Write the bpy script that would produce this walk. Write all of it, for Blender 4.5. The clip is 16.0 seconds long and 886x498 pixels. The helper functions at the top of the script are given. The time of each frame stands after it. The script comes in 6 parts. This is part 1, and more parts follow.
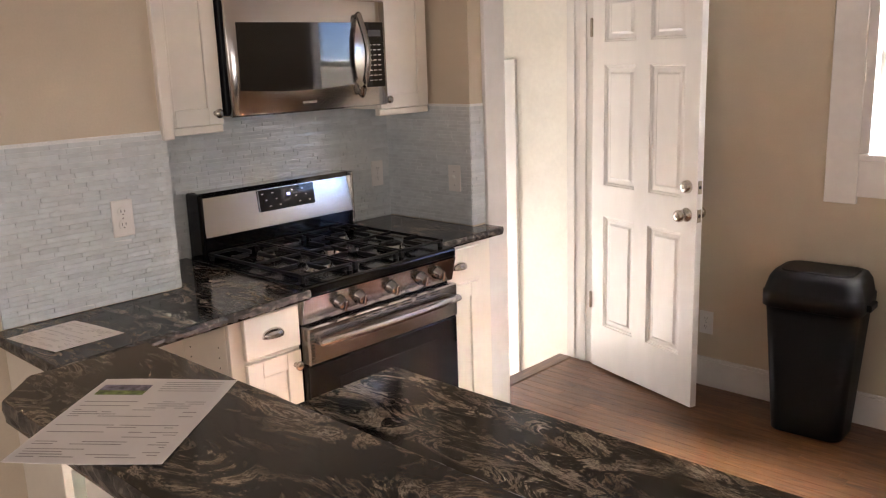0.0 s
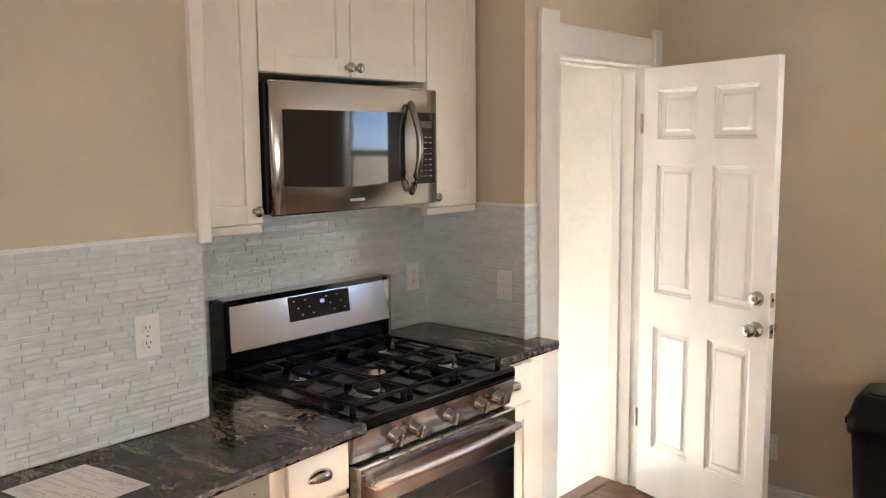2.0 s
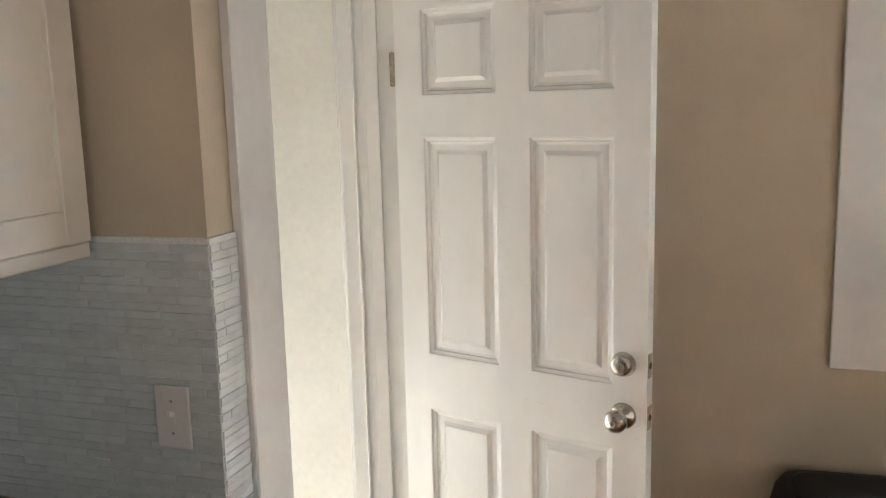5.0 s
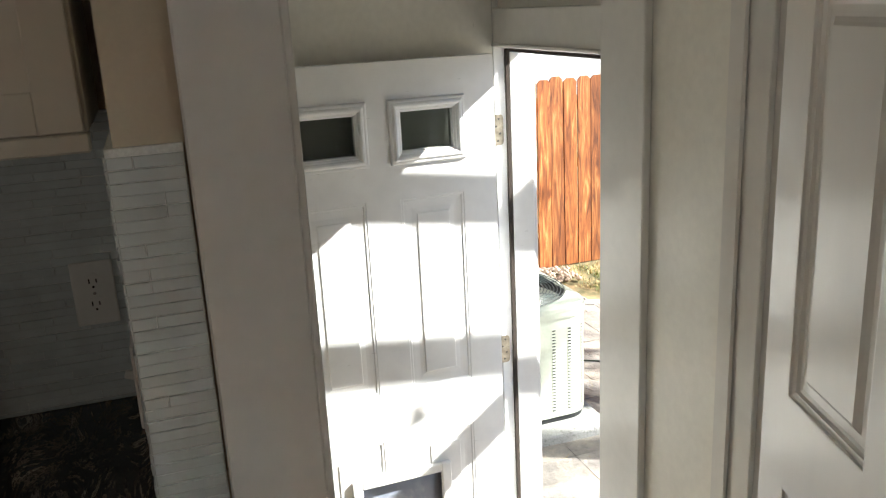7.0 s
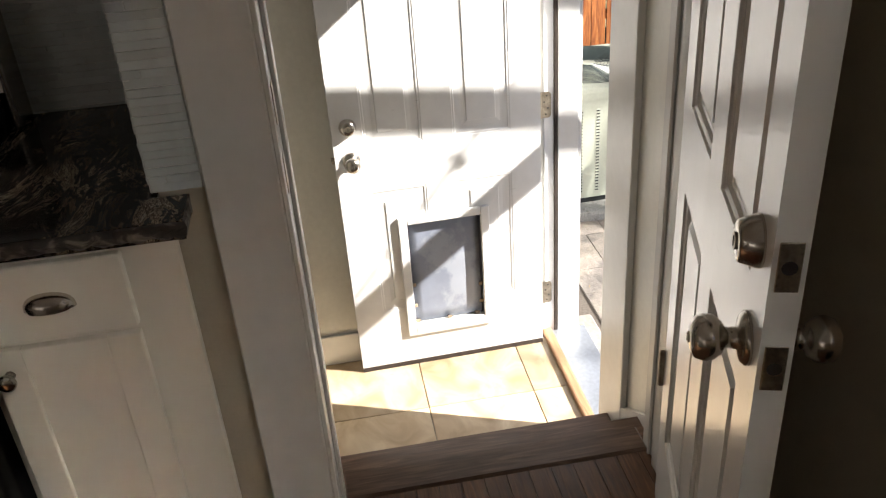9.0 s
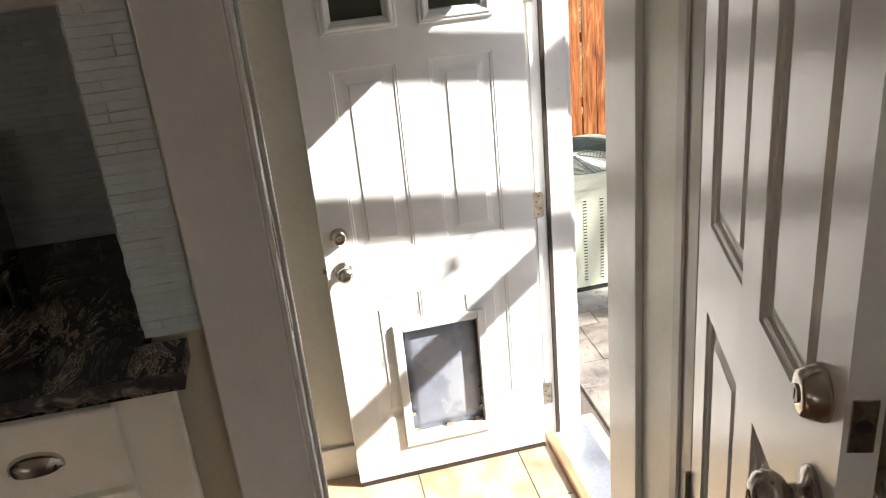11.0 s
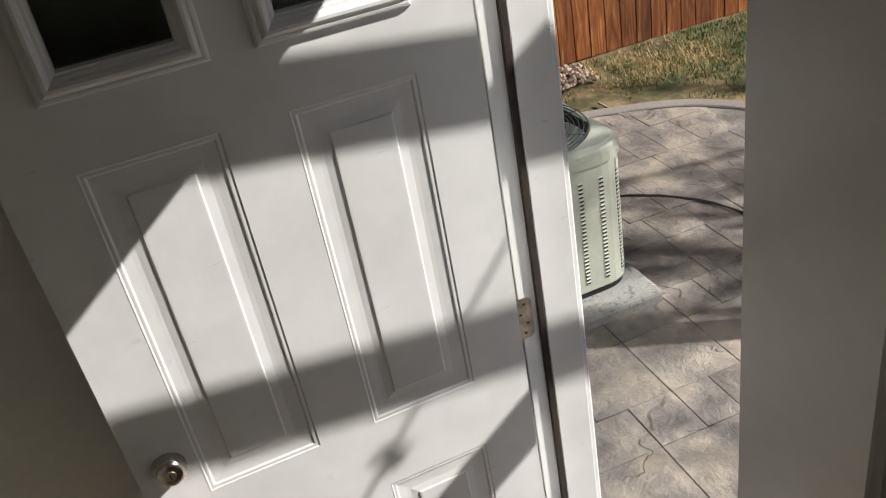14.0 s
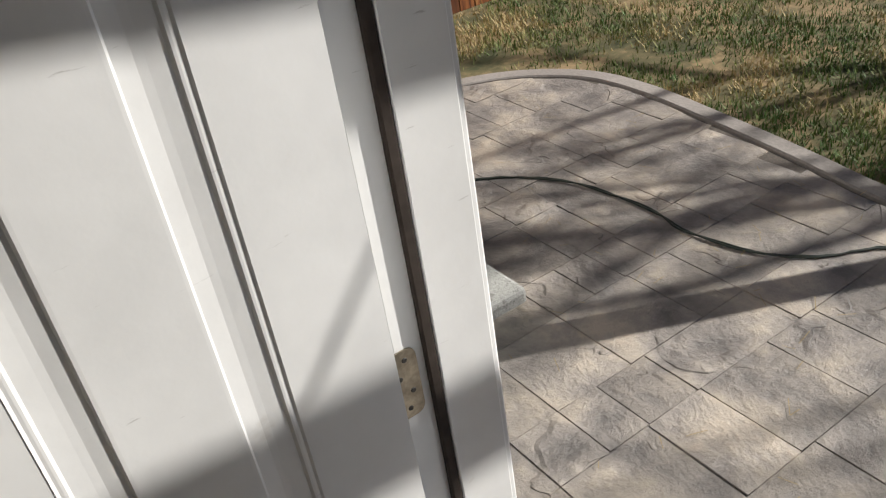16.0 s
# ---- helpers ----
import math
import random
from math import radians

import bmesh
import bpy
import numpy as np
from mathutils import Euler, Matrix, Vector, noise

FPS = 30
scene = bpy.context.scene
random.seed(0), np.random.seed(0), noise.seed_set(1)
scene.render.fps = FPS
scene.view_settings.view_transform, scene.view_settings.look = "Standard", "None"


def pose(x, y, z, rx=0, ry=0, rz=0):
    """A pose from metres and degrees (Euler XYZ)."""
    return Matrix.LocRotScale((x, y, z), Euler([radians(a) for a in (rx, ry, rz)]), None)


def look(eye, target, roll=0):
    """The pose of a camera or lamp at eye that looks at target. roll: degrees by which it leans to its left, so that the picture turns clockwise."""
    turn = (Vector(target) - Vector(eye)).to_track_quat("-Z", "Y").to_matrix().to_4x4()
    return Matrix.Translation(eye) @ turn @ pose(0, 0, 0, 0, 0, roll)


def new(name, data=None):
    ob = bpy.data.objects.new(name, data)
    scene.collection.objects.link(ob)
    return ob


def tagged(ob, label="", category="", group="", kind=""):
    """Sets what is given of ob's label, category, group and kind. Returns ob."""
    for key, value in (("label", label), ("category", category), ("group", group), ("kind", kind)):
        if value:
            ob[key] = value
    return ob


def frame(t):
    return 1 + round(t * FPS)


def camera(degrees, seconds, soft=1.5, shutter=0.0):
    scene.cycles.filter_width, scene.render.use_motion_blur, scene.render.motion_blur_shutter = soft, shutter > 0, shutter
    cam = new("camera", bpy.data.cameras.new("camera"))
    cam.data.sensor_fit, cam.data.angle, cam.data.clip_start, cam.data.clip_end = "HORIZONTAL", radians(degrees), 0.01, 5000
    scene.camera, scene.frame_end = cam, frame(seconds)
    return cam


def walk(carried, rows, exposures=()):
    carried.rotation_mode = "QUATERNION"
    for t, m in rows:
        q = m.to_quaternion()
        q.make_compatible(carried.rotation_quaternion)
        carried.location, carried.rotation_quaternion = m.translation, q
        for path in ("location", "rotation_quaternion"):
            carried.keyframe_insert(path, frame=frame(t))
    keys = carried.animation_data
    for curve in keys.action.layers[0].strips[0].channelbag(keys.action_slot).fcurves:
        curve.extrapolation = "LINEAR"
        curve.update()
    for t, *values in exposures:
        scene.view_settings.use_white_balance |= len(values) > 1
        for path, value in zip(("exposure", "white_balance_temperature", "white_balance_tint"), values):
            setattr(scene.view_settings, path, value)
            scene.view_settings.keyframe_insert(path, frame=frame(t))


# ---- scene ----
cam = camera(55.1, 16.0, soft=1.2)
PATH = [
    (0, (0.505, 0.601, 1.678), (-0.843, 2.011, 1.235), -2.0),
    (0.5, (0.538, 0.56, 1.71), (-0.91, 1.892, 1.346), -0.8),
    (1, (0.492, 0.563, 1.735), (-0.982, 1.881, 1.436), -0.6),
    (1.5, (0.291, 0.592, 1.721), (-1.166, 1.939, 1.475), -0.4),
    (2, (-0.02, 0.684, 1.711), (-1.329, 2.176, 1.463), -0.5),
    (2.5, (-0.372, 0.825, 1.704), (-1.527, 2.444, 1.485), 0.1),
    (3, (-0.71, 0.979, 1.681), (-1.475, 2.82, 1.518), -0.3),
    (3.2, (-0.864, 1.008, 1.705), (-1.36, 2.937, 1.523), -0.7),
    (5.5, (-1.127, 2.536, 1.655), (-1.852, 4.36, 1.269), -2.1),
    (6, (-1.061, 2.914, 1.618), (-2.26, 4.454, 1.179), -1.2),
    (6.5, (-0.979, 3.19, 1.61), (-2.597, 4.26, 1.124), -1.6),
    (7, (-0.897, 3.422, 1.612), (-2.724, 4.022, 1.063), -2.9),
    (7.5, (-0.93, 3.586, 1.585), (-2.791, 3.977, 0.965), -3.0),
    (8, (-0.841, 3.697, 1.558), (-2.653, 3.907, 0.739), -3.5),
    (8.2, (-0.767, 3.718, 1.535), (-2.538, 3.864, 0.618), -4.2),
    (10.3, (-0.49, 3.581, 1.531), (-2.209, 3.884, 0.555), -5.8),
    (10.5, (-0.514, 3.597, 1.555), (-2.258, 3.905, 0.626), -5.6),
    (11, (-0.676, 3.643, 1.575), (-2.482, 3.944, 0.772), -5.7),
    (11.5, (-0.872, 3.704, 1.576), (-2.692, 3.982, 0.795), -5.8),
    (12, (-1.142, 3.686, 1.552), (-2.924, 4.038, 0.714), -7.7),
    (12.5, (-1.399, 3.661, 1.536), (-3.123, 4.176, 0.663), -8.9),
    (13, (-1.656, 3.777, 1.551), (-3.385, 4.298, 0.691), -10.0),
    (13.5, (-1.878, 3.892, 1.529), (-3.589, 4.407, 0.631), -10.7),
    (14, (-2.129, 3.952, 1.488), (-3.787, 4.422, 0.474), -10.9),
    (14.5, (-2.366, 3.993, 1.437), (-3.984, 4.23, 0.287), -12.1),
    (15, (-2.512, 4.052, 1.365), (-4.109, 4.331, 0.194), -10.5),
    (15.3, (-2.607, 4.073, 1.267), (-4.16, 4.542, 0.098), -9.1),
    (15.5, (-2.666, 4.087, 1.239), (-4.185, 4.679, 0.08), -8.5),
    (16, (-2.78, 4.151, 1.105), (-4.235, 5.004, 0.03), -9.3),
]
walk(cam, [(t, look(eye, target, roll)) for t, eye, target, roll in PATH],
     [(0, 4.26, 6260, 19), (1.5, 4.4, 6250, 14), (3, 4.5, 6250, 11), (5.5, 3.65, 5820, 8), (6, 3.3, 5800, 9), (6.5, 3.0, 5950, 10), (7, 2.4, 6180, 6), (7.5, 2.15, 6280, 7), (8.2, 1.78, 6420, 10),
      (10.5, 2.15, 6600, 12), (11, 2.0, 6550, 12), (11.5, 1.75, 6550, 12), (12, 1.42, 6550, 12), (12.5, 1.15, 6500, 12), (13, 0.75, 6400, 11), (14, 0.52, 6370, 11), (15, 0.36, 6350, 10), (15.5, 0.25, 6350, 10), (16, 0.5, 6350, 10)])

# ---- world, sun, large lights ----
SUN_DIR = Vector((0.40, 1.0, 0.75)).normalized()
world = bpy.data.worlds.new("world")
scene.world = world
world.use_nodes = True
wn = world.node_tree
sky = wn.nodes.new("ShaderNodeTexSky")
sky.sky_type = "NISHITA"
sky.sun_disc = False
sky.altitude, sky.air_density, sky.dust_density, sky.ozone_density = 1800.0, 0.32, 0.1, 1.0
sky.sun_elevation = math.asin(SUN_DIR.z)
sky.sun_rotation = math.atan2(SUN_DIR.x, SUN_DIR.y)
wn.links.new(sky.outputs[0], wn.nodes["Background"].inputs[0])
wn.nodes["Background"].inputs[1].default_value = 0.05

sun = new("sun", bpy.data.lights.new("sun", "SUN"))
sun.data.energy, sun.data.angle, sun.data.color = 5.0, radians(0.53), (1.0, 0.95, 0.87)
sun.matrix_world = look(SUN_DIR * 30, (0, 0, 0))


def area_light(name, eye, target, w, h, power, color=(0.93, 0.96, 1.0)):
    """An added area lamp that stands in for light from outside."""
    data = bpy.data.lights.new(name, "AREA")
    data.shape, data.size, data.size_y, data.energy, data.color = "RECTANGLE", w, h, power, color
    lamp = new(name, data)
    lamp.matrix_world = look(eye, target)
    return lamp


# kitchen lamps are added fill against closed walls, with no windows built there
area_light("fill_light_kitchen_east", (3.38, -0.5, 1.55), (0, -0.5, 1.45), 2.4, 1.3, 3.2, (1.0, 0.92, 0.84))
area_light("fill_light_kitchen_south", (0.9, -2.72, 1.55), (0.9, 0, 1.45), 1.6, 1.3, 1.85, (1.0, 0.92, 0.83))
area_light("sky_light_back_door", (-3.12, 4.66, 0.46), (-1.9, 1.3, 0.42), 0.62, 1.9, 0.45, (0.95, 0.97, 1.0))


# ---- materials ----
def mat(name, color, rough=0.5, metal=0.0, grain=None, spread=0.12, bump=0.0, bump_scale=80.0, stain=0.0, stain_scale=2.5,
        random_tint=0.0, coat=0.0, spec=0.5, stretch=(1, 1, 1), rough_var=0.0):
    """A painted, mineral or metal surface: two scales of colour variation, fine relief and some roughness variation."""
    m = bpy.data.materials.new(name)
    m.use_nodes = True
    nt, b = m.node_tree, m.node_tree.nodes["Principled BSDF"]
    N, L = nt.nodes.new, nt.links.new
    co = N("ShaderNodeTexCoord")
    mp = N("ShaderNodeMapping")
    mp.inputs["Scale"].default_value = stretch
    L(co.outputs["Object"], mp.inputs[0])
    fine = N("ShaderNodeTexNoise")
    fine.inputs["Scale"].default_value, fine.inputs["Detail"].default_value = grain or 60.0, 6
    L(mp.outputs[0], fine.inputs["Vector"])
    big = N("ShaderNodeTexNoise")
    big.inputs["Scale"].default_value, big.inputs["Detail"].default_value = stain_scale, 5
    L(mp.outputs[0], big.inputs["Vector"])
    ramp = N("ShaderNodeMapRange")
    ramp.inputs[1].default_value, ramp.inputs[2].default_value = 0.3, 0.7
    ramp.inputs[3].default_value, ramp.inputs[4].default_value = 1 - spread, 1 + spread
    L(fine.outputs[0], ramp.inputs[0])
    r2 = N("ShaderNodeMapRange")
    r2.inputs[1].default_value, r2.inputs[2].default_value = 0.35, 0.65
    r2.inputs[3].default_value, r2.inputs[4].default_value = 1 - stain, 1 + stain * 0.4
    L(big.outputs[0], r2.inputs[0])
    mul = N("ShaderNodeMath")
    mul.operation = "MULTIPLY"
    L(ramp.outputs[0], mul.inputs[0])
    L(r2.outputs[0], mul.inputs[1])
    last = mul.outputs[0]
    if random_tint:
        info = N("ShaderNodeObjectInfo")
        geo = N("ShaderNodeNewGeometry")
        both = N("ShaderNodeMath")
        both.operation = "ADD"
        L(info.outputs["Random"], both.inputs[0])
        L(geo.outputs["Random Per Island"], both.inputs[1])
        r3 = N("ShaderNodeMapRange")
        r3.inputs[1].default_value, r3.inputs[2].default_value = 0.0, 2.0
        r3.inputs[3].default_value, r3.inputs[4].default_value = 1 - random_tint, 1 + random_tint
        L(both.outputs[0], r3.inputs[0])
        m3 = N("ShaderNodeMath")
        m3.operation = "MULTIPLY"
        L(last, m3.inputs[0])
        L(r3.outputs[0], m3.inputs[1])
        last = m3.outputs[0]
    tint = N("ShaderNodeVectorMath")
    tint.operation = "SCALE"
    tint.inputs[0].default_value = color[:3]
    L(last, tint.inputs["Scale"])
    L(tint.outputs[0], b.inputs["Base Color"])
    b.inputs["Roughness"].default_value, b.inputs["Metallic"].default_value = rough, metal
    b.inputs["Coat Weight"].default_value = coat
    b.inputs["Specular IOR Level"].default_value = spec
    if rough_var:
        r4 = N("ShaderNodeMapRange")
        r4.inputs[3].default_value, r4.inputs[4].default_value = max(0.02, rough - rough_var), rough + rough_var
        L(big.outputs[0], r4.inputs[0])
        L(r4.outputs[0], b.inputs["Roughness"])
    if bump:
        nb = N("ShaderNodeTexNoise")
        nb.inputs["Scale"].default_value, nb.inputs["Detail"].default_value = bump_scale, 4
        L(mp.outputs[0], nb.inputs["Vector"])
        bp = N("ShaderNodeBump")
        bp.inputs["Strength"].default_value, bp.inputs["Distance"].default_value = bump, 0.004
        L(nb.outputs[0], bp.inputs["Height"])
        L(bp.outputs[0], b.inputs["Normal"])
    return m


def ramp_mat(name, stops, scale, distort, rough, stretch=(1, 1, 1), detail=8, coat=0.0, bump=0.0, kind="NOISE", random_shift=False, turn=0.0, spec=0.5, world=False, tint=(0.7, 1.25), patch=None, fine=0.5, relief=0.004):
    """A veined or grained surface: a distorted noise through a colour ramp."""
    m = bpy.data.materials.new(name)
    m.use_nodes = True
    nt, b = m.node_tree, m.node_tree.nodes["Principled BSDF"]
    N, L = nt.nodes.new, nt.links.new
    co = N("ShaderNodeTexCoord")
    mp = N("ShaderNodeMapping")
    mp.inputs["Scale"].default_value = stretch
    mp.inputs["Rotation"].default_value = (0, 0, radians(turn))
    if world:
        L(N("ShaderNodeNewGeometry").outputs["Position"], mp.inputs[0])
    else:
        L(co.outputs["Object"], mp.inputs[0])
    src = mp.outputs[0]
    if random_shift:
        info = N("ShaderNodeObjectInfo")
    if random_shift and not world:
        add = N("ShaderNodeVectorMath")
        add.operation = "ADD"
        sc = N("ShaderNodeMath")
        sc.operation = "MULTIPLY"
        sc.inputs[1].default_value = 37.0
        L(info.outputs["Random"], sc.inputs[0])
        L(src, add.inputs[0])
        L(sc.outputs[0], add.inputs[1])
        src = add.outputs[0]
    if kind == "WAVE":
        tex = N("ShaderNodeTexWave")
        tex.inputs["Scale"].default_value, tex.inputs["Distortion"].default_value = scale, distort
        tex.inputs["Detail"].default_value, tex.inputs["Detail Scale"].default_value = detail, 1.3
        tex.inputs["Detail Roughness"].default_value = 0.62
        L(src, tex.inputs["Vector"])
        out = tex.outputs["Fac"]
    else:
        tex = N("ShaderNodeTexNoise")
        tex.inputs["Scale"].default_value, tex.inputs["Detail"].default_value = scale, detail
        tex.inputs["Distortion"].default_value, tex.inputs["Roughness"].default_value = distort, fine
        L(src, tex.inputs["Vector"])
        out = tex.outputs[0]
    cr = N("ShaderNodeValToRGB")
    els = cr.color_ramp.elements
    while len(els) < len(stops):
        els.new(0.5)
    for e, (p, c) in zip(els, stops):
        e.position, e.color = p, (*c, 1)
    L(out, cr.inputs[0])
    last = cr.outputs[0]
    if patch:
        big = N("ShaderNodeTexNoise")
        big.inputs["Scale"].default_value, big.inputs["Detail"].default_value, big.inputs["Distortion"].default_value = patch[0], 4, 1.5
        L(src, big.inputs["Vector"])
        pr = N("ShaderNodeMapRange")
        pr.inputs[1].default_value, pr.inputs[2].default_value, pr.inputs[3].default_value, pr.inputs[4].default_value = patch[1], patch[2], 0.10, 1.0
        L(big.outputs[0], pr.inputs[0])
        pm = N("ShaderNodeVectorMath")
        pm.operation = "SCALE"
        L(last, pm.inputs[0])
        L(pr.outputs[0], pm.inputs["Scale"])
        last = pm.outputs[0]
    if random_shift:
        r3 = N("ShaderNodeMapRange")
        r3.inputs[3].default_value, r3.inputs[4].default_value = tint
        L(info.outputs["Random"], r3.inputs[0])
        vm = N("ShaderNodeVectorMath")
        vm.operation = "SCALE"
        L(last, vm.inputs[0])
        L(r3.outputs[0], vm.inputs["Scale"])
        last = vm.outputs[0]
    L(last, b.inputs["Base Color"])
    b.inputs["Roughness"].default_value = rough
    b.inputs["Coat Weight"].default_value = coat
    b.inputs["Specular IOR Level"].default_value = spec
    if bump:
        bp = N("ShaderNodeBump")
        bp.inputs["Strength"].default_value, bp.inputs["Distance"].default_value = bump, relief
        L(out, bp.inputs["Height"])
        L(bp.outputs[0], b.inputs["Normal"])
    return m


def glass_mat(name, tint=(1, 1, 1), rough=0.0):
    m = bpy.data.materials.new(name)
    m.use_nodes = True
    b = m.node_tree.nodes["Principled BSDF"]
    b.inputs["Base Color"].default_value = (*tint, 1)
    b.inputs["Transmission Weight"].default_value, b.inputs["Roughness"].default_value = 1.0, rough
    b.inputs["IOR"].default_value = 1.45
    return m


M_WALL = mat("greige_wall_paint", (0.565, 0.49, 0.372), 0.75, grain=140, spread=0.02, bump=0.12, bump_scale=220, stain=0.03)
M_LAND = mat("pale_grey_wall_paint", (0.80, 0.785, 0.72), 0.36, grain=50, spread=0.03, bump=0.4, bump_scale=16, stain=0.07, stain_scale=3)
M_CEIL = mat("white_ceiling_paint", (0.78, 0.77, 0.74), 0.9, grain=90, spread=0.02, bump=0.2, bump_scale=120)
M_TRIM = mat("white_trim_paint", (0.77, 0.76, 0.73), 0.27, grain=30, spread=0.02, bump=0.03, bump_scale=25, stain=0.05, stain_scale=5)
M_DOOR = mat("white_gloss_door_paint", (0.82, 0.81, 0.78), 0.22, grain=20, spread=0.02, bump=0.03, bump_scale=30, stain=0.05, stain_scale=4, stretch=(1, 1, 0.3))
M_XDOOR = mat("weathered_white_door_paint", (0.80, 0.80, 0.79), 0.36, grain=16, spread=0.025, bump=0.06, bump_scale=60, stain=0.06, stain_scale=7)
M_CAB = mat("white_cabinet_paint", (0.79, 0.75, 0.655), 0.38, grain=30, spread=0.015, bump=0.04, bump_scale=60, stain=0.03)
M_STEEL = mat("brushed_stainless_steel", (0.54, 0.525, 0.505), 0.18, 1.0, grain=30, spread=0.03, stretch=(40, 0.6, 40))
M_STEELV = mat("satin_stainless_steel", (0.50, 0.48, 0.45), 0.24, 1.0, grain=200, spread=0.04, stain=0.06)
M_DARKSTEEL = mat("dark_chromed_steel", (0.24, 0.225, 0.21), 0.2, 1.0, grain=120, spread=0.04, stain=0.06)
M_NICKEL = mat("satin_nickel", (0.55, 0.51, 0.46), 0.22, 1.0, grain=120, spread=0.05, stain=0.1, stain_scale=30)
M_HINGE = mat("tarnished_zinc_hinge_steel", (0.42, 0.37, 0.29), 0.42, 1.0, grain=160, spread=0.15, stain=0.25, stain_scale=40)
M_ENAMEL = mat("black_stove_enamel", (0.004, 0.004, 0.0045), 0.14, grain=90, spread=0.2, spec=0.35)
M_IRON = mat("cast_iron", (0.006, 0.006, 0.0065), 0.55, grain=160, spread=0.3, bump=0.3, bump_scale=300, spec=0.22)
M_BLACKGLASS = mat("black_oven_glass", (0.005, 0.005, 0.0055), 0.05, grain=20, spread=0.1, spec=0.35)
M_MWGLASS = mat("smoked_microwave_glass", (0.010, 0.0095, 0.009), 0.05, grain=20, spread=0.1, spec=0.45)
M_BLACKPL = mat("black_plastic", (0.004, 0.004, 0.0045), 0.42, grain=200, spread=0.2, bump=0.04, bump_scale=500, spec=0.16)
M_LIGHTPL = mat("white_plastic", (0.74, 0.72, 0.68), 0.35, grain=90, spread=0.02)
M_DARKSLOT = mat("dark_slot", (0.02, 0.018, 0.016), 0.6, grain=90, spread=0.1)
M_GREYPRINT = mat("grey_print", (0.36, 0.33, 0.31), 0.8, grain=60, spread=0.2)
M_GREENPRINT = mat("green_photo_print", (0.20, 0.26, 0.08), 0.7, grain=80, spread=0.5, stain=0.3, stain_scale=40)
M_BLUEPRINT = mat("violet_grey_photo_print", (0.22, 0.20, 0.26), 0.7, grain=80, spread=0.5, stain=0.3, stain_scale=40)
M_PAPER = mat("white_paper", (0.80, 0.77, 0.74), 0.8, grain=20, spread=0.02)
M_LEDBLUE = bpy.data.materials.new("blue_display_digit")
M_LEDBLUE.use_nodes = True
M_LEDBLUE.node_tree.nodes["Principled BSDF"].inputs["Emission Color"].default_value = (0.1, 0.12, 1.0, 1)
M_LEDBLUE.node_tree.nodes["Principled BSDF"].inputs["Emission Strength"].default_value = 0.06
M_TILE = mat("pale_glass_tile", (0.60, 0.64, 0.64), 0.2, grain=25, spread=0.06, random_tint=0.12, stretch=(1, 1, 6), bump=0.12, bump_scale=30, coat=0.25)
M_GROUT = mat("pale_grout", (0.72, 0.73, 0.71), 0.9, grain=200, spread=0.1)
M_GRANITE = ramp_mat("black_granite_with_cream_veins",
                     [(0.34, (0.012, 0.010, 0.009)), (0.40, (0.05, 0.042, 0.034)), (0.43, (0.23, 0.19, 0.14)), (0.45, (0.03, 0.025, 0.020)), (0.49, (0.012, 0.010, 0.009)), (0.525, (0.07, 0.058, 0.044)),
                      (0.555, (0.36, 0.30, 0.22)), (0.575, (0.06, 0.05, 0.040)), (0.60, (0.18, 0.145, 0.105)), (0.62, (0.46, 0.40, 0.31)), (0.645, (0.04, 0.034, 0.027)), (0.72, (0.34, 0.285, 0.21))],
                     5.2, 1.0, 0.10, (1.0, 2.6, 1.2), 15, spec=0.4, turn=30, patch=(2.0, 0.40, 0.56), fine=0.72)
M_GRANITE_EDGE = ramp_mat("chiselled_granite_edge", [(0.3, (0.012, 0.011, 0.010)), (0.55, (0.05, 0.045, 0.04)), (0.72, (0.24, 0.21, 0.17))], 30, 0.6, 0.4, (1, 1, 1.5), 8, bump=0.9)
M_OAK = ramp_mat("dark_oak_floorboard", [(0.28, (0.055, 0.024, 0.010)), (0.42, (0.110, 0.046, 0.018)), (0.55, (0.145, 0.063, 0.025)), (0.70, (0.21, 0.096, 0.040))],
                 9, 1.6, 0.34, (0.55, 7, 7), 8, coat=0.05, bump=0.2, random_shift=True, tint=(0.82, 1.18))
M_OAKSILL = ramp_mat("dark_oak_nosing", [(0.3, (0.08, 0.044, 0.027)), (0.55, (0.16, 0.09, 0.055)), (0.72, (0.24, 0.14, 0.09))], 9, 1.2, 0.34, (7, 0.6, 7), 8, bump=0.2)
M_RAWWOOD = ramp_mat("worn_bare_wood", [(0.3, (0.30, 0.17, 0.09)), (0.7, (0.46, 0.28, 0.16))], 8, 1.0, 0.55, (0.7, 8, 8), 6, bump=0.2)
M_TRAV = ramp_mat("honed_travertine_tile", [(0.25, (0.40, 0.28, 0.16)), (0.45, (0.55, 0.42, 0.27)), (0.62, (0.66, 0.54, 0.38)), (0.8, (0.50, 0.36, 0.21))], 5.5, 0.9, 0.3, (1, 1.4, 1), 9, bump=0.06, random_shift=True)
M_TRAVGROUT = mat("sandy_grout", (0.42, 0.34, 0.25), 0.9, grain=200, spread=0.12)
M_STONE = ramp_mat("stamped_grey_concrete", [(0.34, (0.12, 0.110, 0.104)), (0.45, (0.21, 0.190, 0.174)), (0.54, (0.29, 0.258, 0.225)), (0.66, (0.43, 0.37, 0.30))], 3.4, 0.15, 0.5, (1, 1, 1), 12, bump=0.8, random_shift=True, world=True, tint=(0.92, 1.22), fine=0.68, relief=0.055)


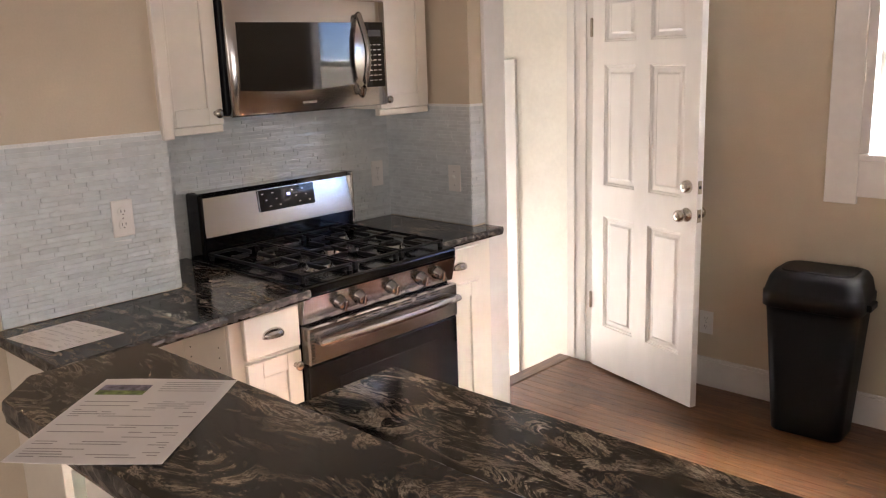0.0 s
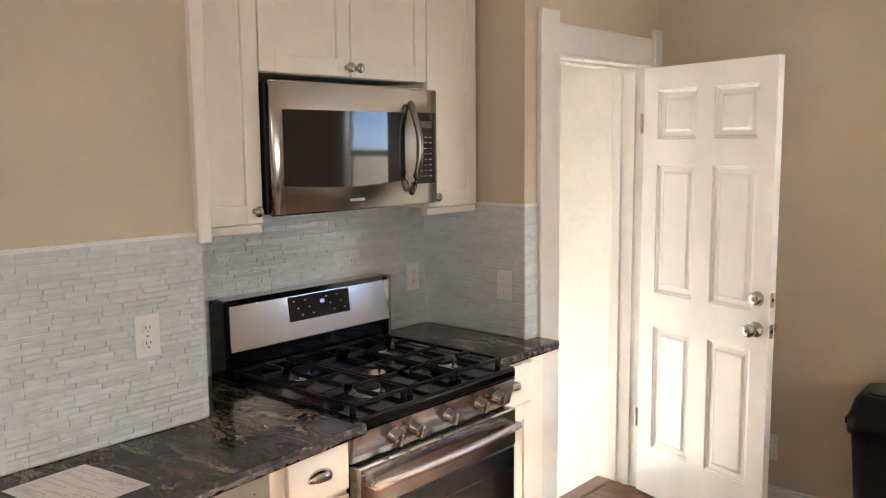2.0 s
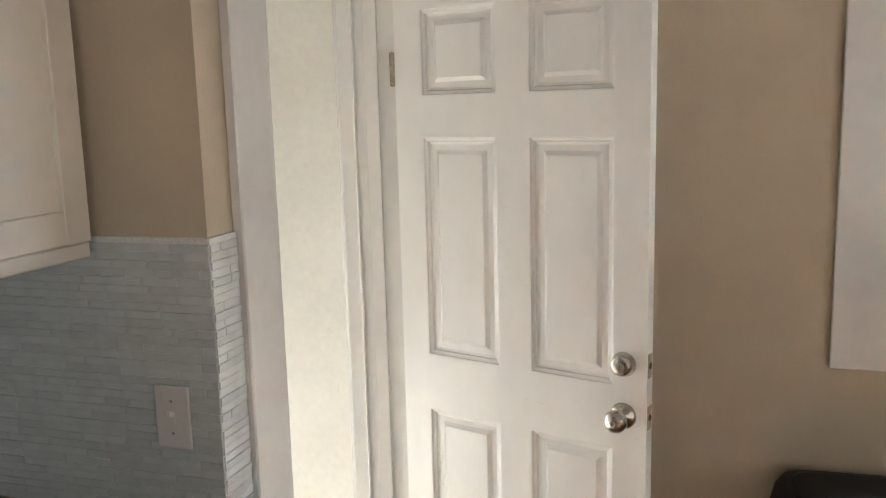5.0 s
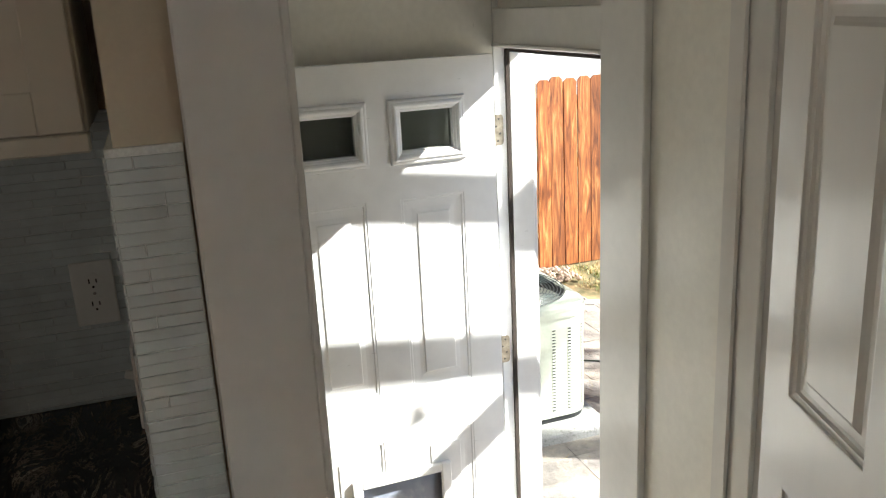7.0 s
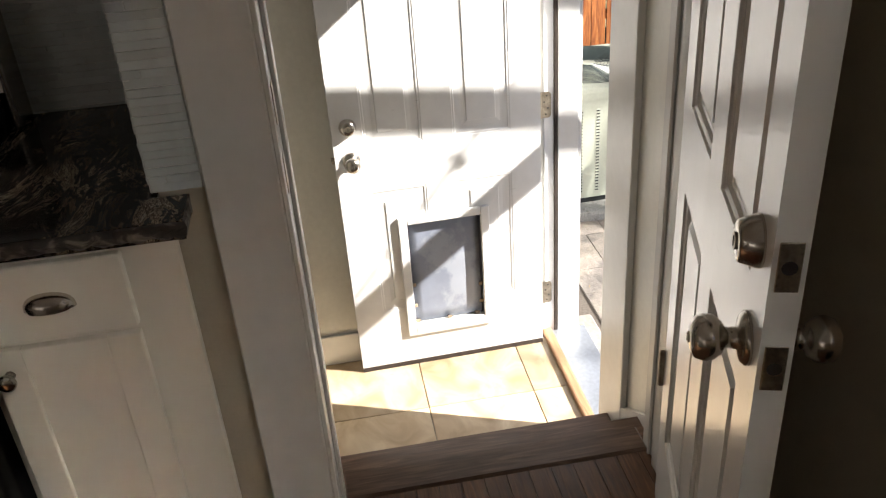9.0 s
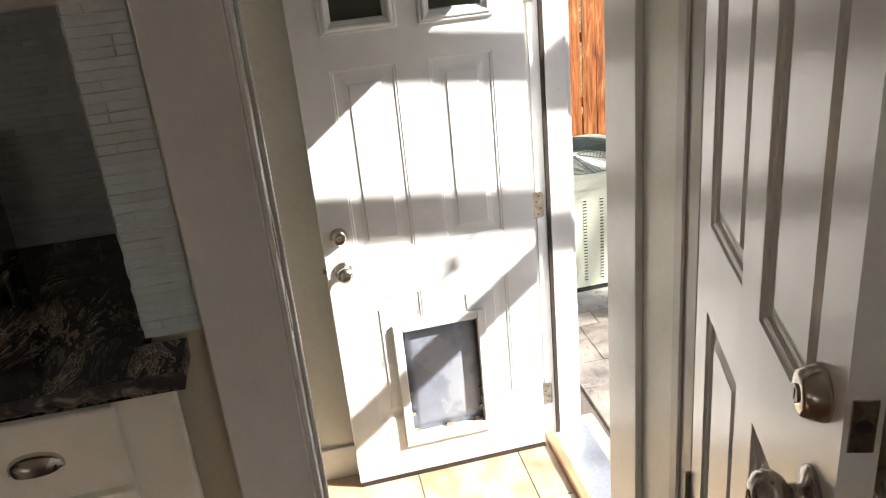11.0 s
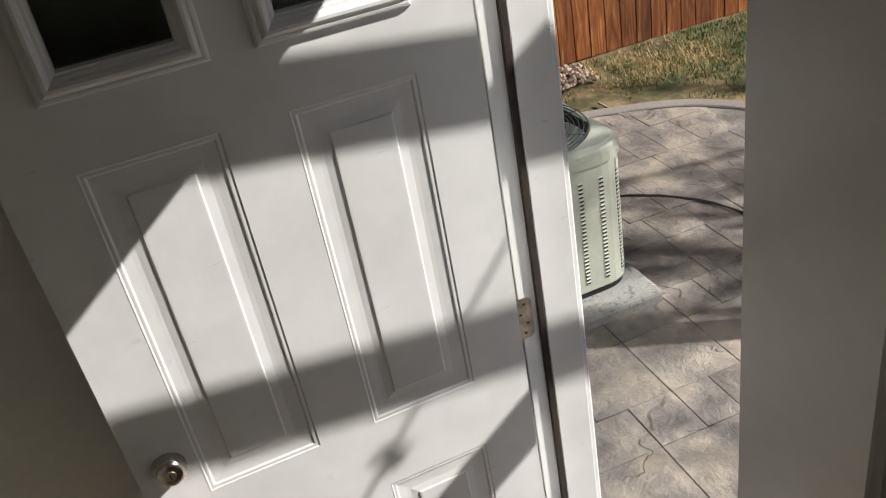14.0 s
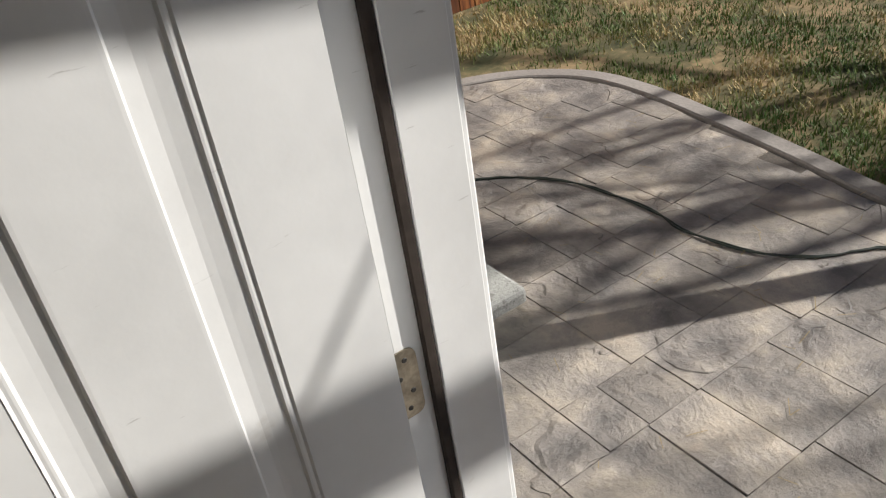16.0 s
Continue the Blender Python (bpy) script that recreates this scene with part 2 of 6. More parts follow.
def chip_lines(m, scale, width, depth):
    """Broken slate ledges: thin curved steps pressed into the surface, here and there, darker in their creases."""
    nt, b = m.node_tree, m.node_tree.nodes["Principled BSDF"]
    N, L = nt.nodes.new, nt.links.new
    geo = N("ShaderNodeNewGeometry")
    n1 = N("ShaderNodeTexNoise")
    n1.inputs["Scale"].default_value, n1.inputs["Detail"].default_value, n1.inputs["Distortion"].default_value = scale, 3, 0.6
    L(geo.outputs["Position"], n1.inputs["Vector"])
    dist = N("ShaderNodeMath")
    dist.operation = "SUBTRACT"
    dist.inputs[1].default_value = 0.5
    L(n1.outputs[0], dist.inputs[0])
    ab = N("ShaderNodeMath")
    ab.operation = "ABSOLUTE"
    L(dist.outputs[0], ab.inputs[0])
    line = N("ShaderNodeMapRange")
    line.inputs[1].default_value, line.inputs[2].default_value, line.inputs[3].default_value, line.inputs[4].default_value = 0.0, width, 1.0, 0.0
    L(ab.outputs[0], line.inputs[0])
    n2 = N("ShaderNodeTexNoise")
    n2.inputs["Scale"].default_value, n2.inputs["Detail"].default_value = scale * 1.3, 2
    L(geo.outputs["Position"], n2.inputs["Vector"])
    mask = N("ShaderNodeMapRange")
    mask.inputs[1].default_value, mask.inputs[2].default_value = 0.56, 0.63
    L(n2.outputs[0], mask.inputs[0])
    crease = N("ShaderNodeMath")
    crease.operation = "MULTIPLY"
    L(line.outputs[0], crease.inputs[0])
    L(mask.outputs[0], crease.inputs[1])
    ledge = N("ShaderNodeMapRange")
    ledge.inputs[1].default_value, ledge.inputs[2].default_value = -width * 1.2, width * 1.2
    L(dist.outputs[0], ledge.inputs[0])
    step = N("ShaderNodeMath")
    step.operation = "MULTIPLY"
    L(ledge.outputs[0], step.inputs[0])
    L(mask.outputs[0], step.inputs[1])
    bp = N("ShaderNodeBump")
    bp.inputs["Strength"].default_value, bp.inputs["Distance"].default_value = 1.0, depth
    L(step.outputs[0], bp.inputs["Height"])
    old = b.inputs["Normal"].links[0].from_socket
    L(old, bp.inputs["Normal"])
    L(bp.outputs[0], b.inputs["Normal"])
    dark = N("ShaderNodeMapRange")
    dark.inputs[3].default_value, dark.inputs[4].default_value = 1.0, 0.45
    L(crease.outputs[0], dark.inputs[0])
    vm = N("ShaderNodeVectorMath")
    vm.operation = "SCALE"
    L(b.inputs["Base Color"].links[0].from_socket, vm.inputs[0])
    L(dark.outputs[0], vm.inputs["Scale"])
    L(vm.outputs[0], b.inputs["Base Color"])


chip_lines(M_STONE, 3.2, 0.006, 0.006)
M_JOINT = mat("dark_patio_joint", (0.10, 0.085, 0.072), 0.9, grain=90, spread=0.3)
M_CURB = mat("brushed_concrete_border", (0.27, 0.245, 0.225), 0.8, grain=60, spread=0.12, bump=0.4, bump_scale=70, stain=0.2, stain_scale=3)
M_PAD = mat("grey_concrete_pad", (0.36, 0.36, 0.34), 0.9, grain=180, spread=0.25, bump=0.9, bump_scale=160, stain=0.15)
M_FENCE = ramp_mat("stained_cedar_picket", [(0.30, (0.06, 0.016, 0.005)), (0.43, (0.18, 0.054, 0.014)), (0.56, (0.32, 0.108, 0.028)), (0.70, (0.50, 0.25, 0.09))], 5, 1.4, 0.6, (4, 4, 0.4), 10, bump=0.3, random_shift=True, tint=(0.62, 1.3), fine=0.6)
M_ACBODY = mat("sage_grey_enamelled_steel", (0.50, 0.53, 0.44), 0.42, grain=60, spread=0.04, stain=0.08)
M_ACDARK = mat("dark_ac_interior", (0.009, 0.011, 0.011), 0.7, grain=60, spread=0.1)
M_ACWIRE = mat("coated_grille_wire", (0.05, 0.065, 0.065), 0.32, grain=60, spread=0.1)
M_SOIL = ramp_mat("dry_lawn_soil", [(0.36, (0.04, 0.045, 0.014)), (0.5, (0.12, 0.10, 0.045)), (0.64, (0.30, 0.21, 0.11))], 2.6, 0.6, 0.95, (1, 1, 1), 12, bump=0.8, fine=0.68)
M_ROCK = mat("brown_pebble", (0.36, 0.27, 0.20), 0.8, grain=30, spread=0.2, random_tint=0.5)
M_BARK = mat("grey_bark", (0.10, 0.075, 0.055), 0.9, grain=20, spread=0.3, bump=0.8, bump_scale=30)
M_SIDING = mat("pale_siding_paint", (0.52, 0.52, 0.52), 0.7, grain=60, spread=0.04, stain=0.06)
M_GREYSIDING = mat("blue_grey_siding_paint", (0.12, 0.118, 0.116), 0.7, grain=60, spread=0.05, stain=0.08)
M_ROOF = mat("grey_shingle_roof", (0.12, 0.12, 0.125), 0.9, grain=40, spread=0.25, bump=0.6, bump_scale=40)
M_HOSE = mat("dark_green_cable", (0.015, 0.022, 0.016), 0.5, grain=60, spread=0.2)
M_FLAP = mat("blue_grey_vinyl_flap", (0.25, 0.28, 0.35), 0.30, grain=8, spread=0.10, stain=0.12, stain_scale=4)
M_RUBBER = mat("brown_weatherstrip", (0.050, 0.040, 0.034), 0.8, grain=60, spread=0.2, spec=0.12)
M_ALU = mat("dull_aluminium_sill", (0.52, 0.56, 0.62), 0.35, 0.7, grain=60, spread=0.08, stain=0.15)
M_GLASS = glass_mat("clear_window_glass")
# the grey tint puts the shade behind the open door into the glass
M_DOORGLASS = glass_mat("shade_darkened_door_glass", (0.42, 0.46, 0.43))
M_SCREEN = mat("dark_insect_screen", (0.10, 0.10, 0.10), 0.6, grain=400, spread=0.1)
M_TAB = mat("yellowed_plastic", (0.32, 0.255, 0.18), 0.5, grain=90, spread=0.08)
M_STRAW = mat("dead_grass_stalk", (0.36, 0.27, 0.12), 0.8, grain=40, spread=0.2)


def grass_mat():
    m = bpy.data.materials.new("patchy_lawn_blades")
    m.use_nodes = True
    nt, b = m.node_tree, m.node_tree.nodes["Principled BSDF"]
    g = nt.nodes.new("ShaderNodeNewGeometry")
    cr = nt.nodes.new("ShaderNodeValToRGB")
    els = cr.color_ramp.elements
    els.new(0.5)
    for e, (p, c) in zip(els, ((0.0, (0.045, 0.10, 0.012)), (0.5, (0.14, 0.17, 0.035)), (1.0, (0.46, 0.34, 0.16)))):
        e.position, e.color = p, (*c, 1)
    patch = nt.nodes.new("ShaderNodeTexNoise")
    patch.inputs["Scale"].default_value, patch.inputs["Detail"].default_value = 1.5, 4
    nt.links.new(g.outputs["Position"], patch.inputs["Vector"])
    spot = nt.nodes.new("ShaderNodeMapRange")
    spot.inputs[1].default_value, spot.inputs[2].default_value, spot.inputs[3].default_value, spot.inputs[4].default_value = 0.45, 0.62, -0.25, 0.6
    nt.links.new(patch.outputs[0], spot.inputs[0])
    mixed = nt.nodes.new("ShaderNodeMath")
    mixed.operation = "MULTIPLY_ADD"
    mixed.inputs[1].default_value = 0.65
    nt.links.new(g.outputs["Random Per Island"], mixed.inputs[0])
    nt.links.new(spot.outputs[0], mixed.inputs[2])
    nt.links.new(mixed.outputs[0], cr.inputs[0])
    nt.links.new(cr.outputs[0], b.inputs["Base Color"])
    b.inputs["Roughness"].default_value = 0.7
    return m


M_GRASS = grass_mat()


def scuffs(m, scale, stretch, start, depth, tint):
    """Sparse rubbed marks and small stains on a painted surface."""
    nt, b = m.node_tree, m.node_tree.nodes["Principled BSDF"]
    N, L = nt.nodes.new, nt.links.new
    co, mp, no, mr, mx = N("ShaderNodeTexCoord"), N("ShaderNodeMapping"), N("ShaderNodeTexNoise"), N("ShaderNodeMapRange"), N("ShaderNodeMix")
    mp.inputs["Scale"].default_value = stretch
    mp.inputs["Rotation"].default_value = (0.3, 0.5, 0.2)
    no.inputs["Scale"].default_value, no.inputs["Detail"].default_value, no.inputs["Roughness"].default_value = scale, 7, 0.62
    mr.inputs[1].default_value, mr.inputs[2].default_value, mr.inputs[4].default_value = start, start + 0.06, depth
    mx.data_type = "RGBA"
    L(co.outputs["Object"], mp.inputs[0])
    L(mp.outputs[0], no.inputs["Vector"])
    L(no.outputs[0], mr.inputs[0])
    L(mr.outputs[0], mx.inputs["Factor"])
    L(b.inputs["Base Color"].links[0].from_socket, mx.inputs[6])
    mx.inputs[7].default_value = (*tint, 1)
    L(mx.outputs[2], b.inputs["Base Color"])


scuffs(M_XDOOR, 5.0, (1, 1, 1.6), 0.66, 0.35, (0.42, 0.36, 0.28))
scuffs(M_XDOOR, 14.0, (1, 1, 7), 0.68, 0.5, (0.30, 0.28, 0.26))
scuffs(M_LAND, 9.0, (5, 5, 1), 0.68, 0.4, (0.42, 0.40, 0.34))
scuffs(M_DOOR, 12.0, (1, 1, 6), 0.69, 0.4, (0.45, 0.41, 0.34))
scuffs(M_PAD, 30.0, (1, 1, 1), 0.56, 0.7, (0.16, 0.155, 0.14))
scuffs(M_FLAP, 4.0, (1, 1, 0.8), 0.52, 0.5, (0.42, 0.45, 0.50))


# ---- mesh helpers ----
def box_into(bm, x0, x1, y0, y1, z0, z1, bevel=0.0, seg=1):
    vs = [bm.verts.new(p) for p in ((x0, y0, z0), (x1, y0, z0), (x1, y1, z0), (x0, y1, z0), (x0, y0, z1), (x1, y0, z1), (x1, y1, z1), (x0, y1, z1))]
    fs = [bm.faces.new([vs[i] for i in q]) for q in ((0, 3, 2, 1), (4, 5, 6, 7), (0, 1, 5, 4), (1, 2, 6, 5), (2, 3, 7, 6), (3, 0, 4, 7))]
    if bevel:
        es = {e for f in fs for e in f.edges}
        bmesh.ops.bevel(bm, geom=list(es), offset=bevel, segments=seg, affect="EDGES", profile=0.5)
    return bm


def boxm(x0, x1, y0, y1, z0, z1, bevel=0.002, seg=1):
    return box_into(bmesh.new(), x0, x1, y0, y1, z0, z1, bevel, seg)


def mesh_from(bm, name, material, smooth=False):
    me = bpy.data.meshes.new(name)
    bmesh.ops.recalc_face_normals(bm, faces=bm.faces[:])
    bm.to_mesh(me)
    bm.free()
    if smooth:
        for p in me.polygons:
            p.use_smooth = True
    for one in material if isinstance(material, (list, tuple)) else (material,):
        me.materials.append(one)
    return me


def part(name, bm, material, parent, label="", smooth=False, m=None):
    """One mesh object under a thing or a part; its geometry is in the thing's own frame."""
    ob = new(name, mesh_from(bm, name, material, smooth))
    ob.parent = parent
    if m is not None:
        ob.matrix_local = m
    return tagged(ob, label)


def piece(name, mesh, parent, m):
    ob = new(name, mesh)
    ob.parent = parent
    ob.matrix_local = m
    return ob


def solid(name, bm, material, label, category, kind="", group="", smooth=False, m=None):
    ob = new(name, mesh_from(bm, name, material, smooth))
    if m is not None:
        ob.matrix_world = m
    return tagged(ob, label, category, group, kind)


def thing(name, label, category, m=None, group="", kind=""):
    ob = new(name)
    ob.empty_display_size = 0.1
    if m is not None:
        ob.matrix_world = m
    return tagged(ob, label, category, group, kind)


def lathe(profile, steps=20, axis="Z"):
    """A turned solid from (radius, height) pairs."""
    bm = bmesh.new()
    rings = []
    for r, h in profile:
        ring = []
        for i in range(steps):
            a = 2 * math.pi * i / steps
            c, s = r * math.cos(a), r * math.sin(a)
            ring.append(bm.verts.new({"Z": (c, s, h), "X": (h, c, s), "Y": (s, h, c)}[axis]))
        rings.append(ring)
    for a, b in zip(rings, rings[1:]):
        for i in range(steps):
            bm.faces.new((a[i], a[(i + 1) % steps], b[(i + 1) % steps], b[i]))
    bm.faces.new(rings[0][::-1])
    bm.faces.new(rings[-1])
    return bm


def tube(points, radius, steps=8):
    """A round bar along a line of points; radius may be one number or one for each point."""
    bm = bmesh.new()
    pts = [Vector(p) for p in points]
    radii = radius if isinstance(radius, (list, tuple)) else [radius] * len(pts)
    rings, up = [], Vector((0, 0, 1))
    for i, p in enumerate(pts):
        d = (pts[min(i + 1, len(pts) - 1)] - pts[max(i - 1, 0)]).normalized()
        side = d.cross(up if abs(d.z) < 0.95 else Vector((1, 0, 0))).normalized()
        other = side.cross(d)
        rings.append([bm.verts.new(p + radii[i] * (math.cos(a) * side + math.sin(a) * other)) for a in (2 * math.pi * k / steps for k in range(steps))])
    for a, b in zip(rings, rings[1:]):
        for k in range(steps):
            bm.faces.new((a[k], a[(k + 1) % steps], b[(k + 1) % steps], b[k]))
    bm.faces.new(rings[0])
    bm.faces.new(rings[-1][::-1])
    return bm


def ring_panel(x0, x1, z0, z1, face, out, profile, filled=True):
    """A moulded panel in the x-z plane: nested rectangles, each (inset, height above the face); out is +1 or -1 along y."""
    bm = bmesh.new()
    loops = []
    for inset, h in profile:
        y = face + out * h
        loops.append([bm.verts.new(p) for p in ((x0 + inset, y, z0 + inset), (x1 - inset, y, z0 + inset), (x1 - inset, y, z1 - inset), (x0 + inset, y, z1 - inset))])
    for a, b in zip(loops, loops[1:]):
        for i in range(4):
            bm.faces.new((a[i], a[(i + 1) % 4], b[(i + 1) % 4], b[i]))
    if filled:
        bm.faces.new(loops[-1])
    return bm


def sheet(polygon, z0, z1):
    bm = bmesh.new()
    top = [bm.verts.new((x, y, z1)) for x, y in polygon]
    low = [bm.verts.new((x, y, z0)) for x, y in polygon]
    n = len(top)
    bm.faces.new(top)
    bm.faces.new(low[::-1])
    for i in range(n):
        bm.faces.new((low[i], low[(i + 1) % n], top[(i + 1) % n], top[i]))
    return bm


def curve_points(ctrl, per=8):
    """A smooth line through control points (Catmull-Rom)."""
    out = []
    p = [Vector(c) for c in ctrl]
    p = [2 * p[0] - p[1]] + p + [2 * p[-1] - p[-2]]
    for i in range(1, len(p) - 2):
        for k in range(per):
            t = k / per
            out.append(0.5 * (2 * p[i] + (p[i + 1] - p[i - 1]) * t + (2 * p[i - 1] - 5 * p[i] + 4 * p[i + 1] - p[i + 2]) * t * t + (3 * p[i] - p[i - 1] - 3 * p[i + 1] + p[i + 2]) * t ** 3))
    return out + [p[-2]]


# ---- large structure ----
CEIL = 2.55
LAND = -0.57      # floor of the back landing
PATIO = -0.85     # ground outside


def struct(name, bounds, material, label, category="wall", bevel=0.0):
    return solid(name, boxm(*bounds, bevel), material, label, category, "structure")


struct("wall_west", (-2.68, -2.08, -2.8, 2.005, -0.02, CEIL), M_WALL, "greige painted plaster wall beside the cooking alcove")
struct("wall_alcove", (-2.68, -2.485, 2.005, 3.40, -0.02, CEIL), M_WALL, "greige painted wall at the back of the cooking alcove")
struct("wall_alcove_return", (-2.13, -1.955, 3.371, 3.58, -0.02, CEIL), M_WALL, "greige painted end wall between alcove and doorway")
struct("wall_alcove_side", (-2.485, -2.13, 3.371, 3.47, -0.02, CEIL), M_WALL, "greige painted wall closing the cooking alcove")
struct("wall_over_doorway", (-2.13, -1.955, 3.58, 4.45, 2.075, CEIL), M_WALL, "greige painted wall above the back doorway")
struct("wall_doorway_corner", (-2.13, -1.955, 4.385, 4.45, -0.02, 2.075), M_WALL, "narrow painted wall strip in the corner")
# back wall with its window opening
WX0, WX1, WZ0, WZ1 = -0.66, 0.14, 1.22, 2.08
struct("wall_north_left", (-2.13, WX0, 4.45, 4.60, -0.02, CEIL), M_WALL, "greige painted back wall")
struct("wall_north_right", (WX1, 3.40, 4.45, 4.60, -0.02, CEIL), M_WALL, "greige painted back wall")
struct("wall_north_below", (WX0, WX1, 4.45, 4.60, -0.02, WZ0), M_WALL, "greige painted wall below the window")
struct("wall_north_above", (WX0, WX1, 4.45, 4.60, WZ1, CEIL), M_WALL, "greige painted wall above the window")
struct("wall_east", (3.40, 3.55, -2.8, 4.60, -0.02, CEIL), M_WALL, "plain greige wall across the room")
struct("wall_south", (-2.68, 3.55, -2.95, -2.8, -0.02, CEIL), M_WALL, "plain greige wall at the end of the room")
struct("ceiling", (-4.2, 3.6, -2.95, 4.62, CEIL, CEIL + 0.15), M_CEIL, "flat white ceiling", "ceiling")
struct("floor", (-2.12, 3.55, -2.95, 4.60, -0.12, -0.012), M_OAKSILL, "dark stained oak strip floor", "floor")

# back landing, three steps lower
FARX = -3.475
struct("wall_landing_far", (FARX - 0.12, FARX, 1.9, 4.49, LAND - 0.1, CEIL), M_LAND, "pale painted plaster wall behind the open back door")
struct("wall_landing_south", (FARX, -2.48, 1.78, 1.90, LAND - 0.1, CEIL), M_LAND, "pale painted wall closing the landing")
struct("wall_landing_stair_side", (-2.68, -2.48, 1.9, 3.42, LAND - 0.1, -0.02), M_LAND, "pale painted wall beside the landing")
struct("wall_landing_kitchen_side", (-2.70, -2.682, 1.9, 3.40, -0.02, CEIL), M_LAND, "pale painted wall beside the landing")
struct("wall_landing_return", (-2.70, -2.13, 3.402, 3.45, LAND - 0.1, CEIL - 0.002), M_LAND, "pale painted wall beside the steps")
DX0, DX1, DZ1 = -3.47, -2.775, 1.485   # back door opening
struct("wall_landing_north", (DX1 + 0.03, -2.13, 4.49, 4.60, LAND - 0.1, CEIL), M_LAND, "rough pale painted plaster wall beside the back door")
struct("wall_landing_north_corner", (FARX - 0.12, DX0 - 0.03, 4.49, 4.60, LAND - 0.1, CEIL), M_LAND, "pale painted wall strip by the hinges")
struct("wall_landing_over_door", (DX0 - 0.03, DX1 + 0.03, 4.49, 4.60, DZ1 + 0.03, CEIL), M_LAND, "pale painted wall above the back door")
struct("landing_floor", (FARX, -2.13, 1.9, 4.60, LAND - 0.1, LAND - 0.008), M_TRAVGROUT, "tiled floor of the back landing", "floor")
struct("step_lower", (-2.70, -2.45, 3.452, 4.49, LAND - 0.008, -0.38), M_OAKSILL, "dark oak step down to the landing", "step", 0.006)
struct("step_upper", (-2.45, -2.13, 3.452, 4.49, LAND - 0.008, -0.19), M_OAKSILL, "dark oak step down to the landing", "step", 0.006)
bm = bmesh.new()
for x, z in ((-2.72, -0.36), (-2.205, -0.02), (-2.205, -0.20), (-2.72, -0.57)):
    bm.verts.new((x, 4.486, z))
bm.faces.new(bm.verts[:])
ext = bmesh.ops.extrude_face_region(bm, geom=bm.faces[:])
bmesh.ops.translate(bm, verts=[v for v in ext["geom"] if isinstance(v, bmesh.types.BMVert)], vec=(0, -0.016, 0))
solid("trim_stair_skirt", bm, M_TRIM, "white painted sloping skirt board beside the steps", "skirting", "structure")
struct("trim_landing_base_far", (FARX, FARX + 0.016, 1.9, 4.47, LAND, LAND + 0.14), M_TRIM, "white painted landing skirting", "skirting", 0.003)
struct("trim_nosing", (-2.205, -2.110, 3.589, 4.366, -0.055, 0.004), M_OAKSILL, "dark oak nosing at the top of the steps", "threshold", 0.008)
struct("wall_under_nosing", (-2.14, -2.08, 3.58, 4.45, -0.45, -0.055), M_TRIM, "white riser under the floor edge", "riser")

# kitchen skirting
struct("baseboard_north_left", (-1.935, 3.40, 4.432, 4.45, -0.005, 0.135), M_TRIM, "white painted skirting board", "skirting", 0.003)
struct("baseboard_north_cap", (-1.935, 3.40, 4.437, 4.45, 0.135, 0.150), M_TRIM, "white painted skirting cap", "skirting", 0.003)


# ---- casings and frames ----
def casing(name, label, parts_list, material=M_TRIM):
    root = thing(name, label, "door casing", kind="structure")
    for pname, bounds in parts_list:
        part(pname, boxm(*bounds, 0.003), material, root)
    return root


# kitchen doorway: posts rise above the head board
casing("trim_kitchen_doorway", "white painted wooden casing with raised corner posts round the doorway", [
    ("post", (-1.955, -1.932, 3.452, 3.578, -0.01, 2.226)),
    ("post", (-1.955, -1.932, 4.372, 4.448, -0.01, 2.226)),
    ("head_board", (-1.955, -1.936, 3.578, 4.372, 2.055, 2.180)),
    ("head_bead", (-1.955, -1.930, 3.578, 4.372, 2.046, 2.062)),
])
root = thing("trim_kitchen_door_jamb", "white painted door jamb with stop moulding and strike plate", "door jamb", kind="structure")
part("jamb_side", boxm(-2.145, -1.934, 3.578, 3.588, -0.01, 2.055), M_TRIM, root)
part("jamb_side", boxm(-2.145, -1.938, 4.362, 4.386, -0.01, 2.055), M_TRIM, root)
part("jamb_head", boxm(-2.145, -1.938, 3.588, 4.362, 2.050, 2.068), M_TRIM, root)
part("stop", boxm(-2.06, -2.02, 3.588, 3.597, 0.0, 2.05), M_TRIM, root)
part("bead", boxm(-2.100, -2.090, 3.588, 3.595, 0.0, 2.05, 0.003), M_TRIM, root)
part("bead", boxm(-2.142, -2.130, 3.588, 3.594, 0.0, 2.05, 0.003), M_TRIM, root)
part("stop", boxm(-2.06, -2.02, 4.350, 4.362, 0.0, 2.05), M_TRIM, root)
part("bead", boxm(-2.100, -2.090, 4.353, 4.362, 0.0, 2.05, 0.004), M_TRIM, root)
part("stop", boxm(-2.06, -2.02, 3.597, 4.350, 2.038, 2.05), M_TRIM, root)
part("strike_plate", boxm(-1.995, -1.962, 3.5875, 3.590, 0.90, 0.97, 0.001), M_HINGE, root, "tarnished strike plate")
part("strike_plate", boxm(-1.995, -1.962, 3.5875, 3.590, 1.03, 1.10, 0.001), M_HINGE, root, "tarnished strike plate")
casing("trim_landing_side_casing", "white painted casing on the landing side of the doorway", [
    ("post", (-2.165, -2.130, 3.47, 3.578, -0.19, 2.17)),
    ("post", (-2.165, -2.130, 4.386, 4.488, -0.25, 2.17)),
    ("head_board", (-2.165, -2.130, 3.578, 4.386, 2.06, 2.17)),
])

